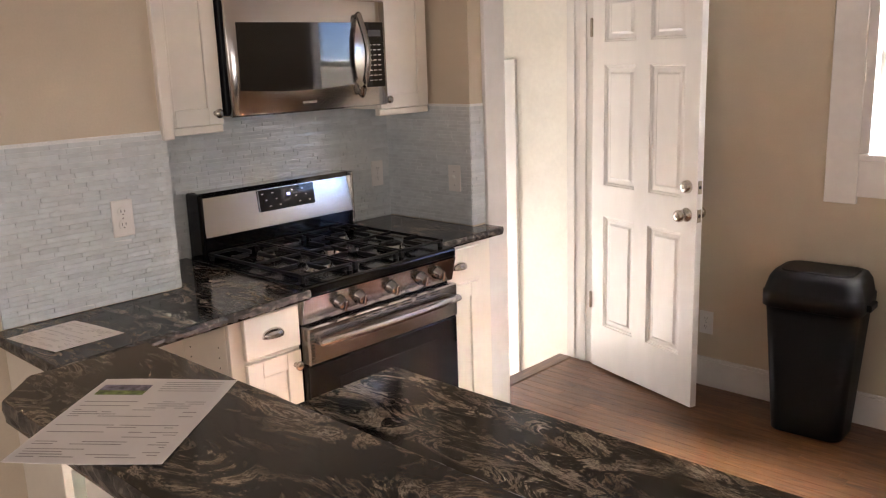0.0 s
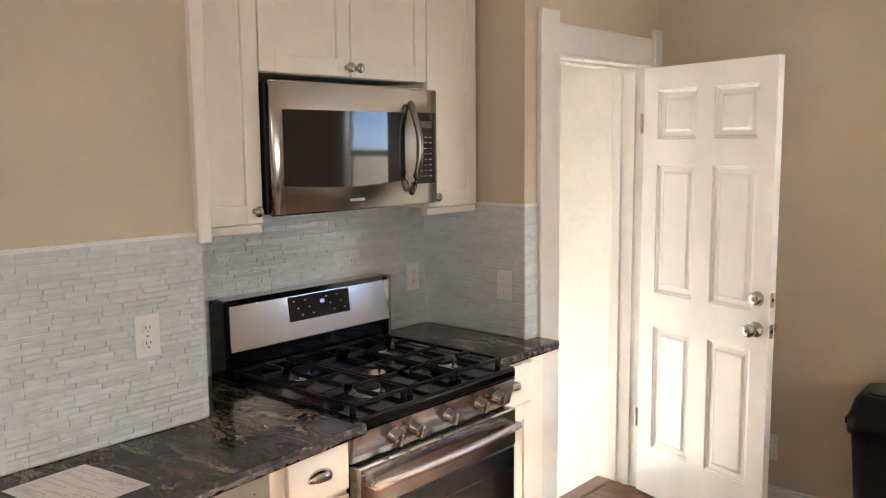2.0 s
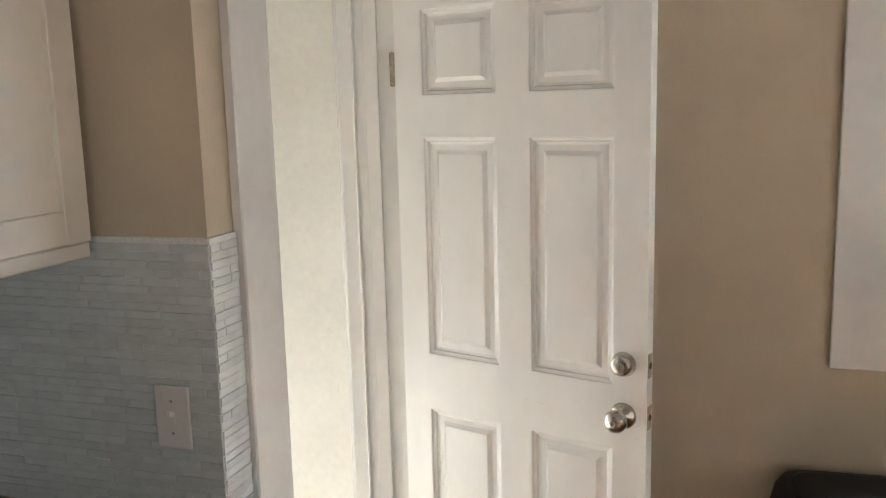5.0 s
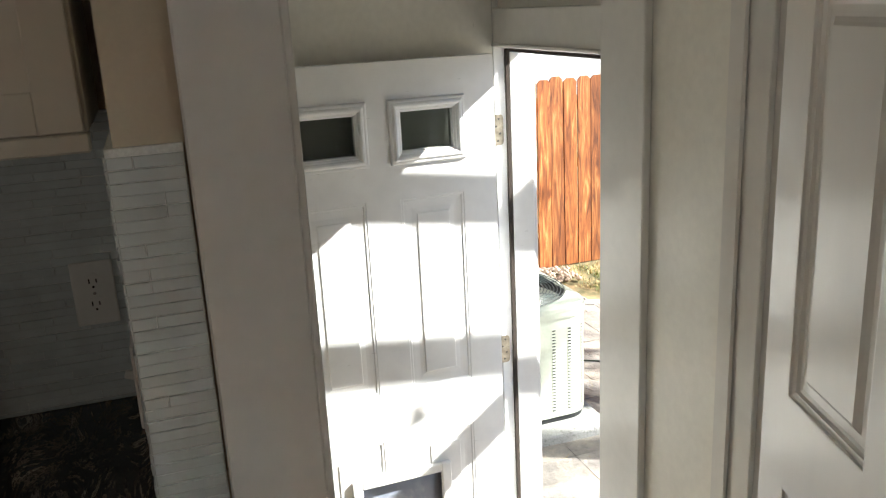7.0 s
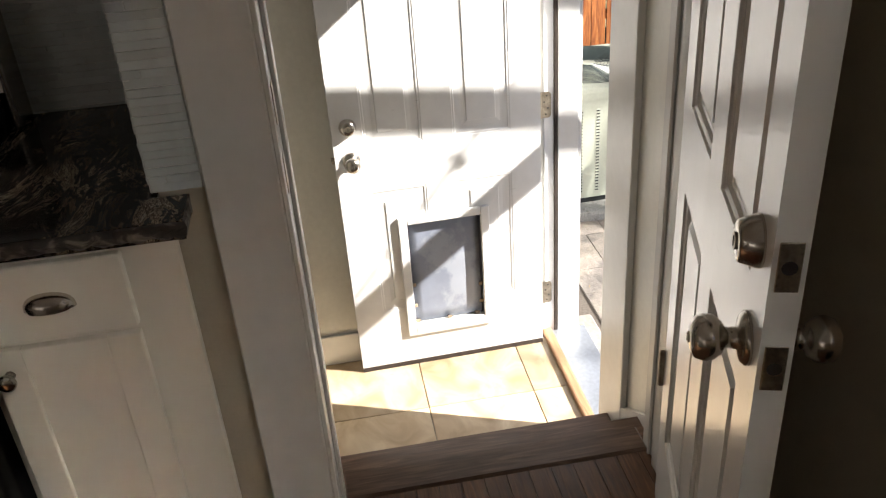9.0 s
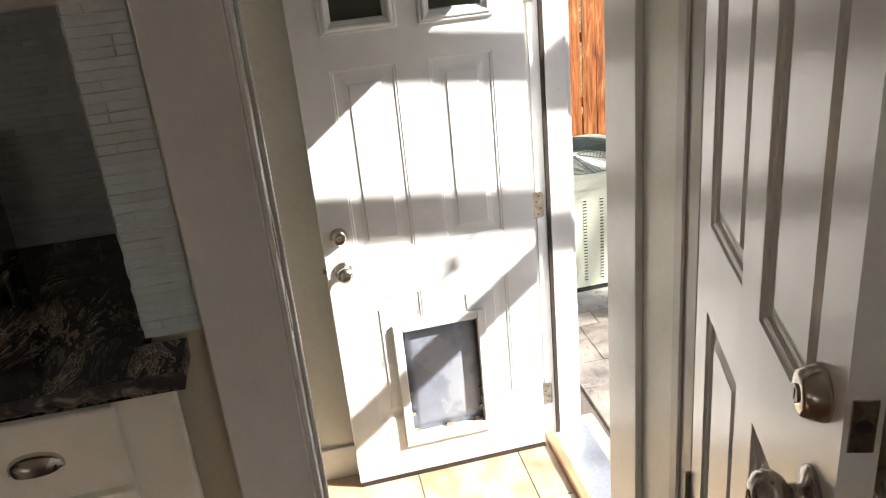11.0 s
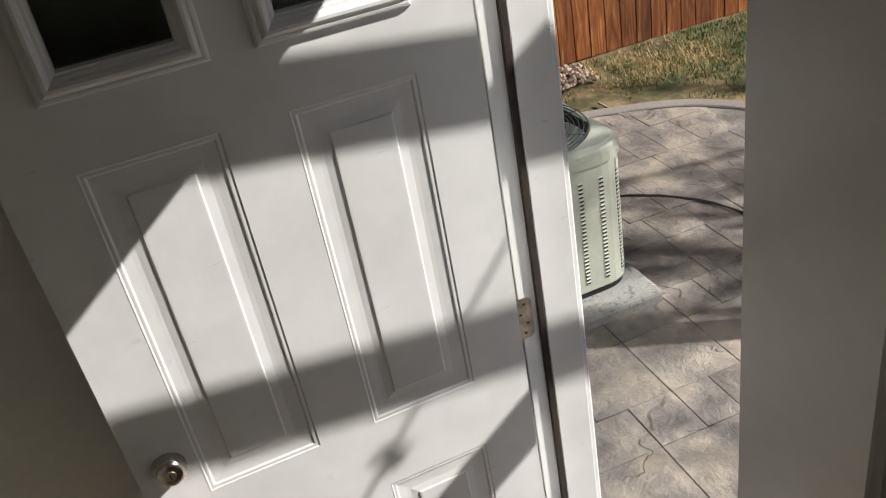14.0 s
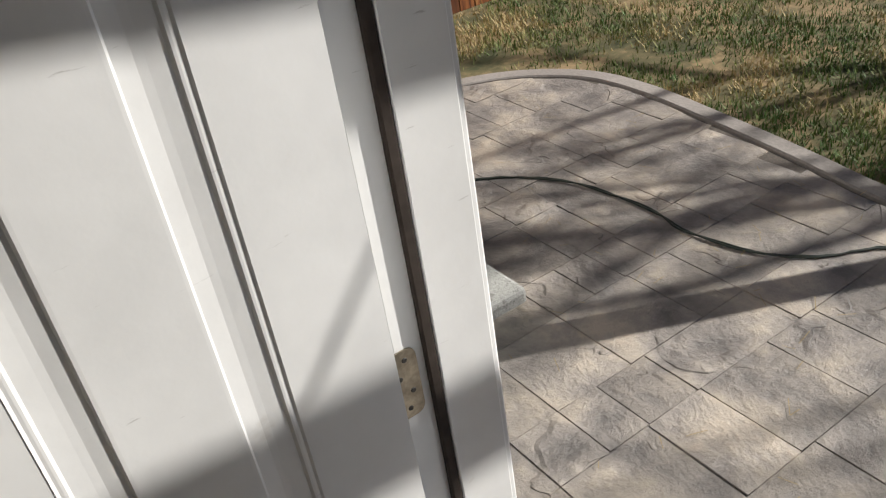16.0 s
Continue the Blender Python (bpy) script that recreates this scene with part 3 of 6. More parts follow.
# back door: inner casing, jambs, weatherstrip, brick mould, sill
casing("trim_back_door", "white painted casing with raised corner posts round the back door", [
    ("post", (DX1 - 0.005, DX1 + 0.195, 4.468, 4.49, LAND, 1.648)),
    ("post", (FARX + 0.002, DX0 - 0.005, 4.468, 4.49, LAND, 1.640)),
    ("head_board", (DX0 - 0.005, DX1 - 0.005, 4.471, 4.49, 1.488, 1.598)),
    ("head_bead", (DX0 - 0.005, DX1 - 0.005, 4.464, 4.49, 1.480, 1.492)),
])
root = thing("trim_back_door_jamb", "white painted exterior door frame with dark weatherstrip", "door jamb", kind="structure")
part("jamb_hinge", boxm(DX0 - 0.028, DX0, 4.468, 4.60, LAND - 0.01, DZ1), M_XDOOR, root)
part("jamb_latch", boxm(DX1, DX1 + 0.028, 4.492, 4.60, LAND - 0.01, DZ1), M_XDOOR, root)
part("jamb_head", boxm(DX0, DX1, 4.492, 4.60, DZ1, DZ1 + 0.028), M_XDOOR, root)
part("stop_hinge", boxm(DX0, DX0 + 0.010, 4.520, 4.598, LAND - 0.01, DZ1 - 0.012), M_XDOOR, root)
part("stop_latch", boxm(DX1 - 0.014, DX1, 4.53, 4.598, LAND - 0.01, DZ1 - 0.012), M_XDOOR, root)
part("weatherstrip", boxm(DX0, DX0 + 0.010, 4.505, 4.519, LAND, DZ1 - 0.012), M_RUBBER, root, "dark brown weatherstrip")
part("weatherstrip", boxm(DX1 - 0.010, DX1, 4.512, 4.53, LAND, DZ1 - 0.012), M_RUBBER, root, "dark brown weatherstrip")
part("weatherstrip", boxm(DX0 + 0.01, DX1 - 0.01, 4.512, 4.53, DZ1 - 0.022, DZ1 - 0.012), M_RUBBER, root, "dark brown weatherstrip")
part("brick_mould", boxm(DX0 - 0.075, DX0 - 0.006, 4.60, 4.617, LAND - 0.03, DZ1 + 0.06, 0.005), M_XDOOR, root)
part("brick_mould", boxm(DX1 + 0.006, DX1 + 0.075, 4.60, 4.617, LAND - 0.03, DZ1 + 0.06, 0.005), M_XDOOR, root)
part("brick_mould", boxm(DX0 - 0.006, DX1 + 0.006, 4.60, 4.632, DZ1 + 0.035, DZ1 + 0.09, 0.006), M_XDOOR, root)
sill = thing("trim_back_door_sill", "worn wooden threshold with a dull metal sill outside", "threshold", kind="structure")
part("threshold", boxm(DX0, DX1, 4.452, 4.492, LAND - 0.006, LAND + 0.022, 0.008, 2), M_RAWWOOD, sill, "bare worn wooden threshold strip")
part("metal_sill", boxm(DX0, DX1, 4.492, 4.640, LAND - 0.04, LAND + 0.006, 0.004), M_ALU, sill, "dull aluminium sill plate")
struct("step_outside", (-3.62, -2.6, 4.60, 4.72, PATIO - 0.02, LAND - 0.045), M_CURB, "concrete footing under the back door", "step", 0.01)


# ---- doors ----
def door_leaf(root, w, h, t, openings, material):
    """A leaf with real openings for its panels: stiles and rails are boxes joined into one mesh. Local x runs from the hinge, z up, y through the leaf."""
    bm = bmesh.new()
    xs = sorted({0.0, w, *(v for o in openings for v in o[:2])})
    zs = sorted({0.0, h, *(v for o in openings for v in o[2:])})
    def inside(cx, cz):
        return any(o[0] < cx < o[1] and o[2] < cz < o[3] for o in openings)
    grid = {}
    def vert(x, y, z):
        key = (round(x, 5), round(y, 5), round(z, 5))
        if key not in grid:
            grid[key] = bm.verts.new((x, y, z))
        return grid[key]
    for xa, xb in zip(xs, xs[1:]):
        for za, zb in zip(zs, zs[1:]):
            if inside((xa + xb) / 2, (za + zb) / 2):
                continue
            for y in (-t / 2, t / 2):
                bm.faces.new([vert(x, y, z) for x, z in ((xa, za), (xb, za), (xb, zb), (xa, zb))])
    edges = [e for e in bm.edges if len(e.link_faces) == 1 and e.verts[0].co.y < 0]
    for e in edges:
        a, b = e.verts
        bm.faces.new([a, b, vert(b.co.x, t / 2, b.co.z), vert(a.co.x, t / 2, a.co.z)])
    return part("leaf", bm, material, root)


RAISED = [(0, 0), (0.003, -0.0005), (0.0045, -0.0045), (0.009, -0.0065), (0.0125, -0.0068), (0.015, -0.0120), (0.021, -0.0135), (0.036, -0.0125), (0.042, -0.0090), (0.047, -0.0050)]
EMBOSS = [(0.0, 0.0), (0.003, -0.0017), (0.006, -0.0015), (0.0085, -0.0017), (0.0115, -0.0040), (0.028, -0.0052), (0.036, -0.0054), (0.052, -0.0034), (0.0545, -0.0010), (0.058, -0.0008)]


def knob_set(root, x, z, y, out, material=M_NICKEL):
    knob = part("knob", lathe([(0.0005, 0.0), (0.033, 0.0), (0.033, 0.004), (0.028, 0.009), (0.014, 0.012), (0.012, 0.026), (0.020, 0.030), (0.0275, 0.040), (0.0285, 0.050), (0.025, 0.060), (0.014, 0.066), (0.0005, 0.067)], 24, "Y"),
                material, root, "round satin nickel door knob", True, pose(x, y, z, 0, 0, 0 if out > 0 else 180))
    part("keyhole", lathe([(0.0005, 0.066), (0.007, 0.066), (0.007, 0.0685), (0.0005, 0.0685)], 14, "Y"), M_HINGE, knob, "brass-grey key cylinder")
    part("key_slot", boxm(-0.001, 0.001, 0.068, 0.0692, -0.005, 0.005, 0), M_DARKSLOT, knob)
    return knob


def deadbolt(root, x, z, y, out):
    bolt = part("deadbolt", lathe([(0.0005, 0.0), (0.031, 0.0), (0.031, 0.003), (0.027, 0.016), (0.024, 0.024), (0.019, 0.026), (0.0005, 0.026)], 24, "Y"), M_NICKEL, root, "satin nickel deadbolt rose", True,
                pose(x, y, z, 0, 0, 0 if out > 0 else 180))
    part("keyhole", lathe([(0.0005, 0.026), (0.010, 0.026), (0.010, 0.0285), (0.0005, 0.0285)], 14, "Y"), M_HINGE, bolt)
    part("key_slot", boxm(-0.001, 0.001, 0.028, 0.0292, -0.006, 0.006, 0), M_DARKSLOT, bolt)
    return bolt


def hinge_plate(root, x, y, z, facing="X"):
    """A rounded hinge leaf with four screws."""
    bm = bmesh.new()
    w, h, r = 0.038, 0.10, 0.012
    pts = []
    for cx, cz, a0 in ((w - r, h / 2 - r, 0), (0.0, h / 2, 90), (0.0, -h / 2, 180), (w - r, -h / 2 + r, 270)):
        if cx == 0.0:
            pts.append((0.0, cz))
        else:
            pts += [(cx + r * math.cos(radians(a0 + k * 22.5)), cz + r * math.sin(radians(a0 + k * 22.5))) for k in range(5)]
    vs = [bm.verts.new((0.0022, p[0], p[1])) for p in pts]
    bm.faces.new(vs)
    ex = bmesh.ops.extrude_face_region(bm, geom=bm.faces[:])
    bmesh.ops.translate(bm, verts=[v for v in ex["geom"] if isinstance(v, bmesh.types.BMVert)], vec=(-0.0022, 0, 0))
    plate = part("hinge", bm, M_HINGE, root, "tarnished metal butt hinge", m=pose(x, y, z))
    for k, (sy, sz) in enumerate(((0.022, 0.036), (0.012, 0.012), (0.026, -0.012), (0.018, -0.036))):
        part("screw", lathe([(0.0005, 0.002), (0.0038, 0.002), (0.003, 0.0032), (0.0005, 0.0032)], 10, "X"), M_DARKSLOT, plate, m=pose(0, sy, sz))
    part("knuckle", lathe([(0.0005, -0.05), (0.006, -0.05), (0.006, 0.05), (0.0005, 0.05)], 12), M_HINGE, plate, m=pose(0.004, -0.004, 0))
    return plate


# six-panel kitchen door, standing open
KW, KH, KT = 0.725, 2.032, 0.036
KANG = -17.0
kdir = Vector((math.cos(radians(KANG)), math.sin(radians(KANG)), 0))
knorm = Vector((kdir.y, -kdir.x, 0))      # the visible face looks this way
kpos = Vector((-1.262, 4.106, 0.012)) - kdir * KW - knorm * (KT / 2)
kdoor = thing("door_1", "white painted six-panel wooden door standing open into the kitchen", "door", pose(kpos.x, kpos.y, kpos.z, 0, 0, KANG), kind="structure")
kx = ((0.087, 0.318), (0.411, 0.640))
kz = ((0.235, 0.835), (0.992, 1.598), (1.705, 1.932))
kopen = [(a, b, c, d) for a, b in kx for c, d in kz]
door_leaf(kdoor, KW, KH, KT, kopen, M_DOOR)
for a, b, c, d in kopen:
    p = part("panel", ring_panel(a, b, c, d, -KT / 2, -1, RAISED), M_DOOR, kdoor)
    part("panel", ring_panel(a, b, c, d, KT / 2, 1, RAISED), M_DOOR, kdoor)
knob_set(kdoor, KW - 0.058, 0.922, -KT / 2, -1)
knob_set(kdoor, KW - 0.058, 0.922, KT / 2, 1)
deadbolt(kdoor, KW - 0.058, 1.052, -KT / 2, -1)
for z, hh in ((1.052, 0.030), (0.922, 0.030)):
    plate = part("latch_plate", boxm(KW - 0.0005, KW + 0.0018, -0.0125, 0.0125, z - hh, z + hh, 0.0008), M_HINGE, kdoor, "tarnished latch plate")
    part("latch_hole", lathe([(0.0005, 0.0), (0.0085, 0.0), (0.0085, 0.0012), (0.0005, 0.0012)], 12, "X"), M_DARKSLOT, plate, m=pose(KW + 0.0012, 0, z))
for z in (0.365, 1.78):
    leaf = part("hinge", boxm(-0.004, 0.0, -0.020, 0.017, z - 0.045, z + 0.045, 0.001), M_HINGE, kdoor, "tarnished hinge leaf")
    part("knuckle", lathe([(0.0005, -0.047), (0.0035, -0.046), (0.0065, -0.044), (0.0065, 0.044), (0.0035, 0.046), (0.0005, 0.047)], 12), M_HINGE, leaf, m=pose(-0.006, -KT / 2 - 0.005, z))

# back door, opened inwards against the landing wall: steel with two small lights and a pet flap
XW, XH, XT = 0.757, 2.025, 0.044
XANG = math.degrees(math.atan2(-0.757, 0.023))
xdir = Vector((math.cos(radians(XANG)), math.sin(radians(XANG)), 0))
xnorm = Vector((-xdir.y, xdir.x, 0))      # the visible outer face
xpos = Vector((-3.400, 4.437, -0.562)) - xnorm * (XT / 2)
xdoor = thing("door_2", "scuffed white steel back door with two small windows and a pet flap, standing open", "door", pose(xpos.x, xpos.y, xpos.z, 0, 0, XANG), kind="structure")
xx = ((0.114, 0.328), (0.438, 0.650))
lights = [(0.102, 0.351, 1.712, 1.912), (0.418, 0.663, 1.712, 1.912)]
lopen = [(a + 0.036, b - 0.036, c + 0.036, d - 0.036) for a, b, c, d in lights]
PET = (0.209, 0.559, 0.14, 0.668)
popen = [(PET[0] + 0.032, PET[1] - 0.032, PET[2] + 0.040, PET[3] - 0.030)]
door_leaf(xdoor, XW, XH, XT, lopen + popen + [(a, b, c, d) for a, b in xx for c, d in ((0.957, 1.605), (0.266, 0.790))], M_XDOOR)
back = door_leaf(xdoor, XW, XH, 0.006, lopen + popen, M_XDOOR)
back.name = "inner_skin"
back.matrix_local = pose(0, -XT / 2 - 0.004, 0)
for a, b in xx:
    part("panel", ring_panel(a, b, 0.957, 1.605, XT / 2 + 0.0006, 1, EMBOSS), M_XDOOR, xdoor)
# lower panels are cut by the flap's frame, so only their outer parts show
for a, b, cut in ((xx[0][0], xx[0][1], 0), (xx[1][0], xx[1][1], 1)):
    bm = bmesh.new()
    side, gx = (1, PET[0] + 0.004) if cut == 0 and a < PET[0] else (-1, PET[1] - 0.004)
    for keep_top in (False, True):
        one = ring_panel(a, b, 0.266, 0.790, XT / 2 + 0.0006, 1, EMBOSS)
        def trim(co, no):
            bmesh.ops.bisect_plane(one, geom=one.verts[:] + one.edges[:] + one.faces[:], plane_co=co, plane_no=no, clear_outer=True)
        if keep_top:
            trim((gx, 0, 0), (-side, 0, 0))
            trim((0, 0, PET[3] - 0.004), (0, 0, -1))
        else:
            trim((gx, 0, 0), (side, 0, 0))
        tmp = bpy.data.meshes.new("t")
        one.to_mesh(tmp)
        one.free()
        bm.from_mesh(tmp)
        bpy.data.meshes.remove(tmp)
    part("panel", bm, M_XDOOR, xdoor)
for a, b, c, d in lights:
    frm = part("light_frame", ring_panel(a, b, c, d, XT / 2, 1, [(0, 0), (0.001, 0.005), (0.004, 0.009), (0.008, 0.010), (0.011, 0.009), (0.012, 0.011), (0.017, 0.0145), (0.022, 0.0145), (0.027, 0.011), (0.030, 0.006), (0.034, 0.005), (0.037, 0.001), (0.040, 0.0005), (0.0405, -0.040)], False), M_XDOOR, xdoor, "moulded white window surround")
    part("glass", boxm(a + 0.03, b - 0.03, -0.003, 0.003, c + 0.03, d - 0.03, 0), M_DOORGLASS, xdoor, "small glass pane, tint darkened for the shade behind it")
pet = part("pet_door", bmesh.new(), M_XDOOR, xdoor, "white framed pet door")
pa, pb, pc, pd = PET
for nm, bb in (("frame_side", (pa, pa + 0.034, pc, pd)), ("frame_side", (pb - 0.034, pb, pc, pd)), ("frame_rail", (pa + 0.034, pb - 0.034, pc, pc + 0.042)), ("frame_rail", (pa + 0.034, pb - 0.034, pd - 0.032, pd))):
    part(nm, boxm(bb[0], bb[1], XT / 2 - 0.004, XT / 2 + 0.014, bb[2], bb[3], 0.003), M_XDOOR, pet)
bm = bmesh.new()
for i in range(9):
    for k in range(9):
        u, v = i / 8, k / 8
        bm.verts.new((pa + 0.040 + (pb - pa - 0.080) * u, 0.004 + 0.004 * math.sin(3.1 * u) * math.sin(3.1 * v), pc + 0.044 + (pd - pc - 0.078) * v))
bm.verts.ensure_lookup_table()
for i in range(8):
    for k in range(8):
        bm.faces.new([bm.verts[j] for j in (i * 9 + k, (i + 1) * 9 + k, (i + 1) * 9 + k + 1, i * 9 + k + 1)])
ex = bmesh.ops.extrude_face_region(bm, geom=bm.faces[:])
bmesh.ops.translate(bm, verts=[v for v in ex["geom"] if isinstance(v, bmesh.types.BMVert)], vec=(0, -0.006, 0))
flap = part("flap", bm, M_FLAP, pet, "scuffed blue-grey flexible flap", True)
part("flap_cover", boxm(pa + 0.02, pb - 0.02, -XT / 2, -XT / 2 + 0.004, pc + 0.02, pd - 0.02), M_FLAP, pet)
for fx, fz in ((pb - 0.040, pc + 0.22), (pb - 0.040, pc + 0.125), (pa + 0.040, pc + 0.18), (pa + 0.040, pc + 0.10), (pb - 0.045, pc + 0.052), ((pa + pb) / 2, pc + 0.046), (pa + 0.062, pc + 0.046)):
    part("magnet_tab", boxm(fx - 0.010, fx + 0.010, 0.010, 0.014, fz - 0.008, fz + 0.008, 0.003), M_TAB, pet, "yellowed magnet tab")
knob_set(xdoor, XW - 0.058, 0.918, XT / 2, 1)
deadbolt(xdoor, XW - 0.058, 1.045, XT / 2, 1)
part("latch", boxm(XW, XW + 0.012, -0.008, 0.008, 0.908, 0.928, 0.002), M_HINGE, xdoor, "brass latch tongue")
part("door_sweep", boxm(0.0, XW, XT / 2 - 0.010, XT / 2 + 0.002, -0.010, 0.012, 0.002), M_RUBBER, xdoor, "worn dark door sweep")
hroot = bpy.data.objects["trim_back_door_jamb"]
for z in (-0.372, 0.444, 1.215):
    hinge_plate(hroot, DX0 + 0.0005, 4.457, z)


# ---- kitchen window ----
win = thing("window_1", "white painted double-hung window with wide flat casing", "window", kind="structure")
part("casing_post", boxm(-0.825, -0.690, 4.424, 4.45, 0.995, 2.292, 0.003), M_TRIM, win)
part("casing_post", boxm(WX1 + 0.045, WX1 + 0.185, 4.424, 4.45, 0.995, 2.292, 0.003), M_TRIM, win)
part("casing_head", boxm(-0.690, WX1 + 0.045, 4.428, 4.45, 2.10, 2.262, 0.003), M_TRIM, win)
part("casing_apron", boxm(-0.690, WX1 + 0.045, 4.428, 4.45, 1.028, 1.182, 0.003), M_TRIM, win)
part("window_stool", boxm(-0.690, WX1 + 0.045, 4.415, 4.47, 1.182, 1.215, 0.005), M_TRIM, win)
part("inner_stop", boxm(-0.690, WX0 + 0.012, 4.424, 4.50, 1.215, 2.10, 0.003), M_TRIM, win)
part("inner_stop", boxm(WX1 - 0.012, WX1 + 0.045, 4.424, 4.50, 1.215, 2.10, 0.003), M_TRIM, win)
part("inner_stop", boxm(WX0 + 0.012, WX1 - 0.012, 4.424, 4.50, 2.07, 2.10, 0.003), M_TRIM, win)
for nm, y, z0, z1 in (("sash_upper", 4.53, 1.63, 2.08), ("sash_lower", 4.485, 1.215, 1.665)):
    bm = bmesh.new()
    box_into(bm, WX0, WX0 + 0.035, y, y + 0.035, z0, z1, 0.003)
    box_into(bm, WX1 - 0.035, WX1, y, y + 0.035, z0, z1, 0.003)
    box_into(bm, WX0 + 0.035, WX1 - 0.035, y, y + 0.035, z0, z0 + 0.042, 0.003)
    box_into(bm, WX0 + 0.035, WX1 - 0.035, y, y + 0.035, z1 - 0.035, z1, 0.003)
    s = part(nm, bm, M_TRIM, win)
    part("pane", boxm(WX0 + 0.03, WX1 - 0.03, y + 0.015, y + 0.019, z0 + 0.035, z1 - 0.03, 0), M_GLASS, s, "clear glass pane").visible_shadow = False


# ---- kitchen cabinets ----
def cup_pull(root, x, y, z):
    """A half-round cup pull on a face that looks along +x."""
    bm = bmesh.new()
    W, D, Hh = 0.043, 0.024, 0.030
    rows = []
    for i in range(13):
        a = math.pi * i / 12
        col = []
        for k in range(6):
            b = (math.pi / 2) * k / 5
            col.append(bm.verts.new((D * math.sin(b) * (0.35 + 0.65 * math.sin(a)), W * math.cos(a) * (0.55 + 0.45 * math.cos(b * 0.6)), Hh * math.cos(b) * math.sin(a) ** 0.7)))
        rows.append(col)
    for p, q in zip(rows, rows[1:]):
        for k in range(5):
            try:
                bm.faces.new((p[k], q[k], q[k + 1], p[k + 1]))
            except ValueError:
                pass
    ob = part("cup_pull", bm, M_NICKEL, root, "satin nickel cup pull", True, pose(x, y, z))
    return ob


def round_knob(root, x, y, z):
    return part("knob", lathe([(0.0005, 0.0), (0.009, 0.0), (0.006, 0.006), (0.006, 0.013), (0.014, 0.017), (0.0165, 0.022), (0.0165, 0.027), (0.012, 0.031), (0.006, 0.033), (0.0005, 0.033)], 18, "X"), M_NICKEL, root, "round ridged nickel knob", True, pose(x, y, z))


def shaker(root, name, x, y0, y1, z0, z1, rail=0.058, gap=0.002):
    """A shaker door on a face that looks along +x: frame of stiles and rails with a sunk panel."""
    y0, y1, z0, z1 = y0 + gap, y1 - gap, z0 + gap, z1 - gap
    d = part(name, boxm(x + 0.001, x + 0.009, y0 + rail - 0.004, y1 - rail + 0.004, z0 + rail - 0.004, z1 - rail + 0.004, 0), M_CAB, root)
    part("stile", boxm(x, x + 0.019, y0, y0 + rail, z0, z1, 0.0018), M_CAB, d)
    part("stile", boxm(x, x + 0.019, y1 - rail, y1, z0, z1, 0.0018), M_CAB, d)
    part("rail", boxm(x, x + 0.0188, y0 + rail, y1 - rail, z0, z0 + rail, 0.0018), M_CAB, d)
    part("rail", boxm(x, x + 0.0188, y0 + rail, y1 - rail, z1 - rail, z1, 0.0018), M_CAB, d)
    return d


UX = -2.180     # upper cabinet box front
def upper(label, y0, y1, z0, z1, doors, knobs, rail=True):
    c = thing("upper_cabinet", label, "cabinet", group="white upper cabinets")
    part("body", boxm(-2.484, UX, y0 + 0.001, y1 - 0.001, z0, z1, 0.002), M_CAB, c)
    for a, b in doors:
        shaker(c, "door", UX + 0.001, a, b, z0, z1 - 0.02)
    for y, z in knobs:
        round_knob(c, UX + 0.020, y, z)
    if rail:
        part("light_rail", boxm(UX - 0.02, UX + 0.012, y0 + 0.001, y1 - 0.001, z0 - 0.028, z0, 0.003), M_CAB, c)
    return c


upper("narrow white shaker wall cabinet beside the microwave", 2.032, 2.285, 1.468, 2.46, [(2.036, 2.285)], [(2.252, 1.508)])
upper("white double-door shaker cabinet above the microwave", 2.287, 3.040, 1.930, 2.46, [(2.287, 2.664), (2.664, 3.040)], [(2.642, 1.962), (2.686, 1.962)], False)
upper("narrow white shaker wall cabinet by the doorway wall", 3.042, 3.334, 1.468, 2.46, [(3.042, 3.330)], [(3.075, 1.508)])
solid("cabinet_filler", boxm(-2.10, -2.058, 1.990, 2.031, 1.44, 2.46, 0.003), M_CAB, "white scribe strip beside the wall cabinet", "trim", "structure")
solid("cabinet_crown", boxm(-2.484, -2.155, 2.006, 3.352, 2.462, 2.546, 0.006), M_CAB, "white filler board above the wall cabinets", "trim", "structure")

CT = 0.940      # worktop height
BX = -1.775     # base cabinet face
def base_face(c, x, y0, y1, knob_y):
    d = part("drawer", boxm(x, x + 0.019, y0, y1, 0.735, 0.878, 0.003), M_CAB, c)
    cup_pull(d, x + 0.019, (y0 + y1) / 2, 0.795)
    door = shaker(c, "door", x, y0, y1, 0.115, 0.722)
    round_knob(door, x + 0.019, knob_y, 0.672)


c = thing("base_cabinet", "white base cabinet with drawer and shaker door beside stove", "cabinet", group="white base cabinets")
part("body", boxm(-2.40, BX - 0.02, 2.012, 2.252, 0.10, 0.898, 0.002), M_CAB, c)
part("face_frame", boxm(BX - 0.02, BX, 1.985, 2.256, 0.10, 0.900, 0.002), M_CAB, c)
part("toe_kick", boxm(-2.40, BX - 0.07, 2.012, 2.252, -0.008, 0.10, 0.002), M_CAB, c)
base_face(c, BX, 2.032, 2.250, 2.222)
c = thing("open_base_cabinet", "open white base cabinet bay with empty shelf-pin holes", "cabinet", group="white base cabinets")
part("end_panel", boxm(-2.078, BX, 1.425, 1.450, -0.008, 0.90, 0.002), M_CAB, c)
part("side_panel", boxm(-2.078, BX - 0.02, 1.985, 2.006, -0.008, 0.90, 0.002), M_CAB, c)
part("top_rail", boxm(BX - 0.02, BX, 1.450, 1.985, 0.868, 0.90, 0.002), M_CAB, c)
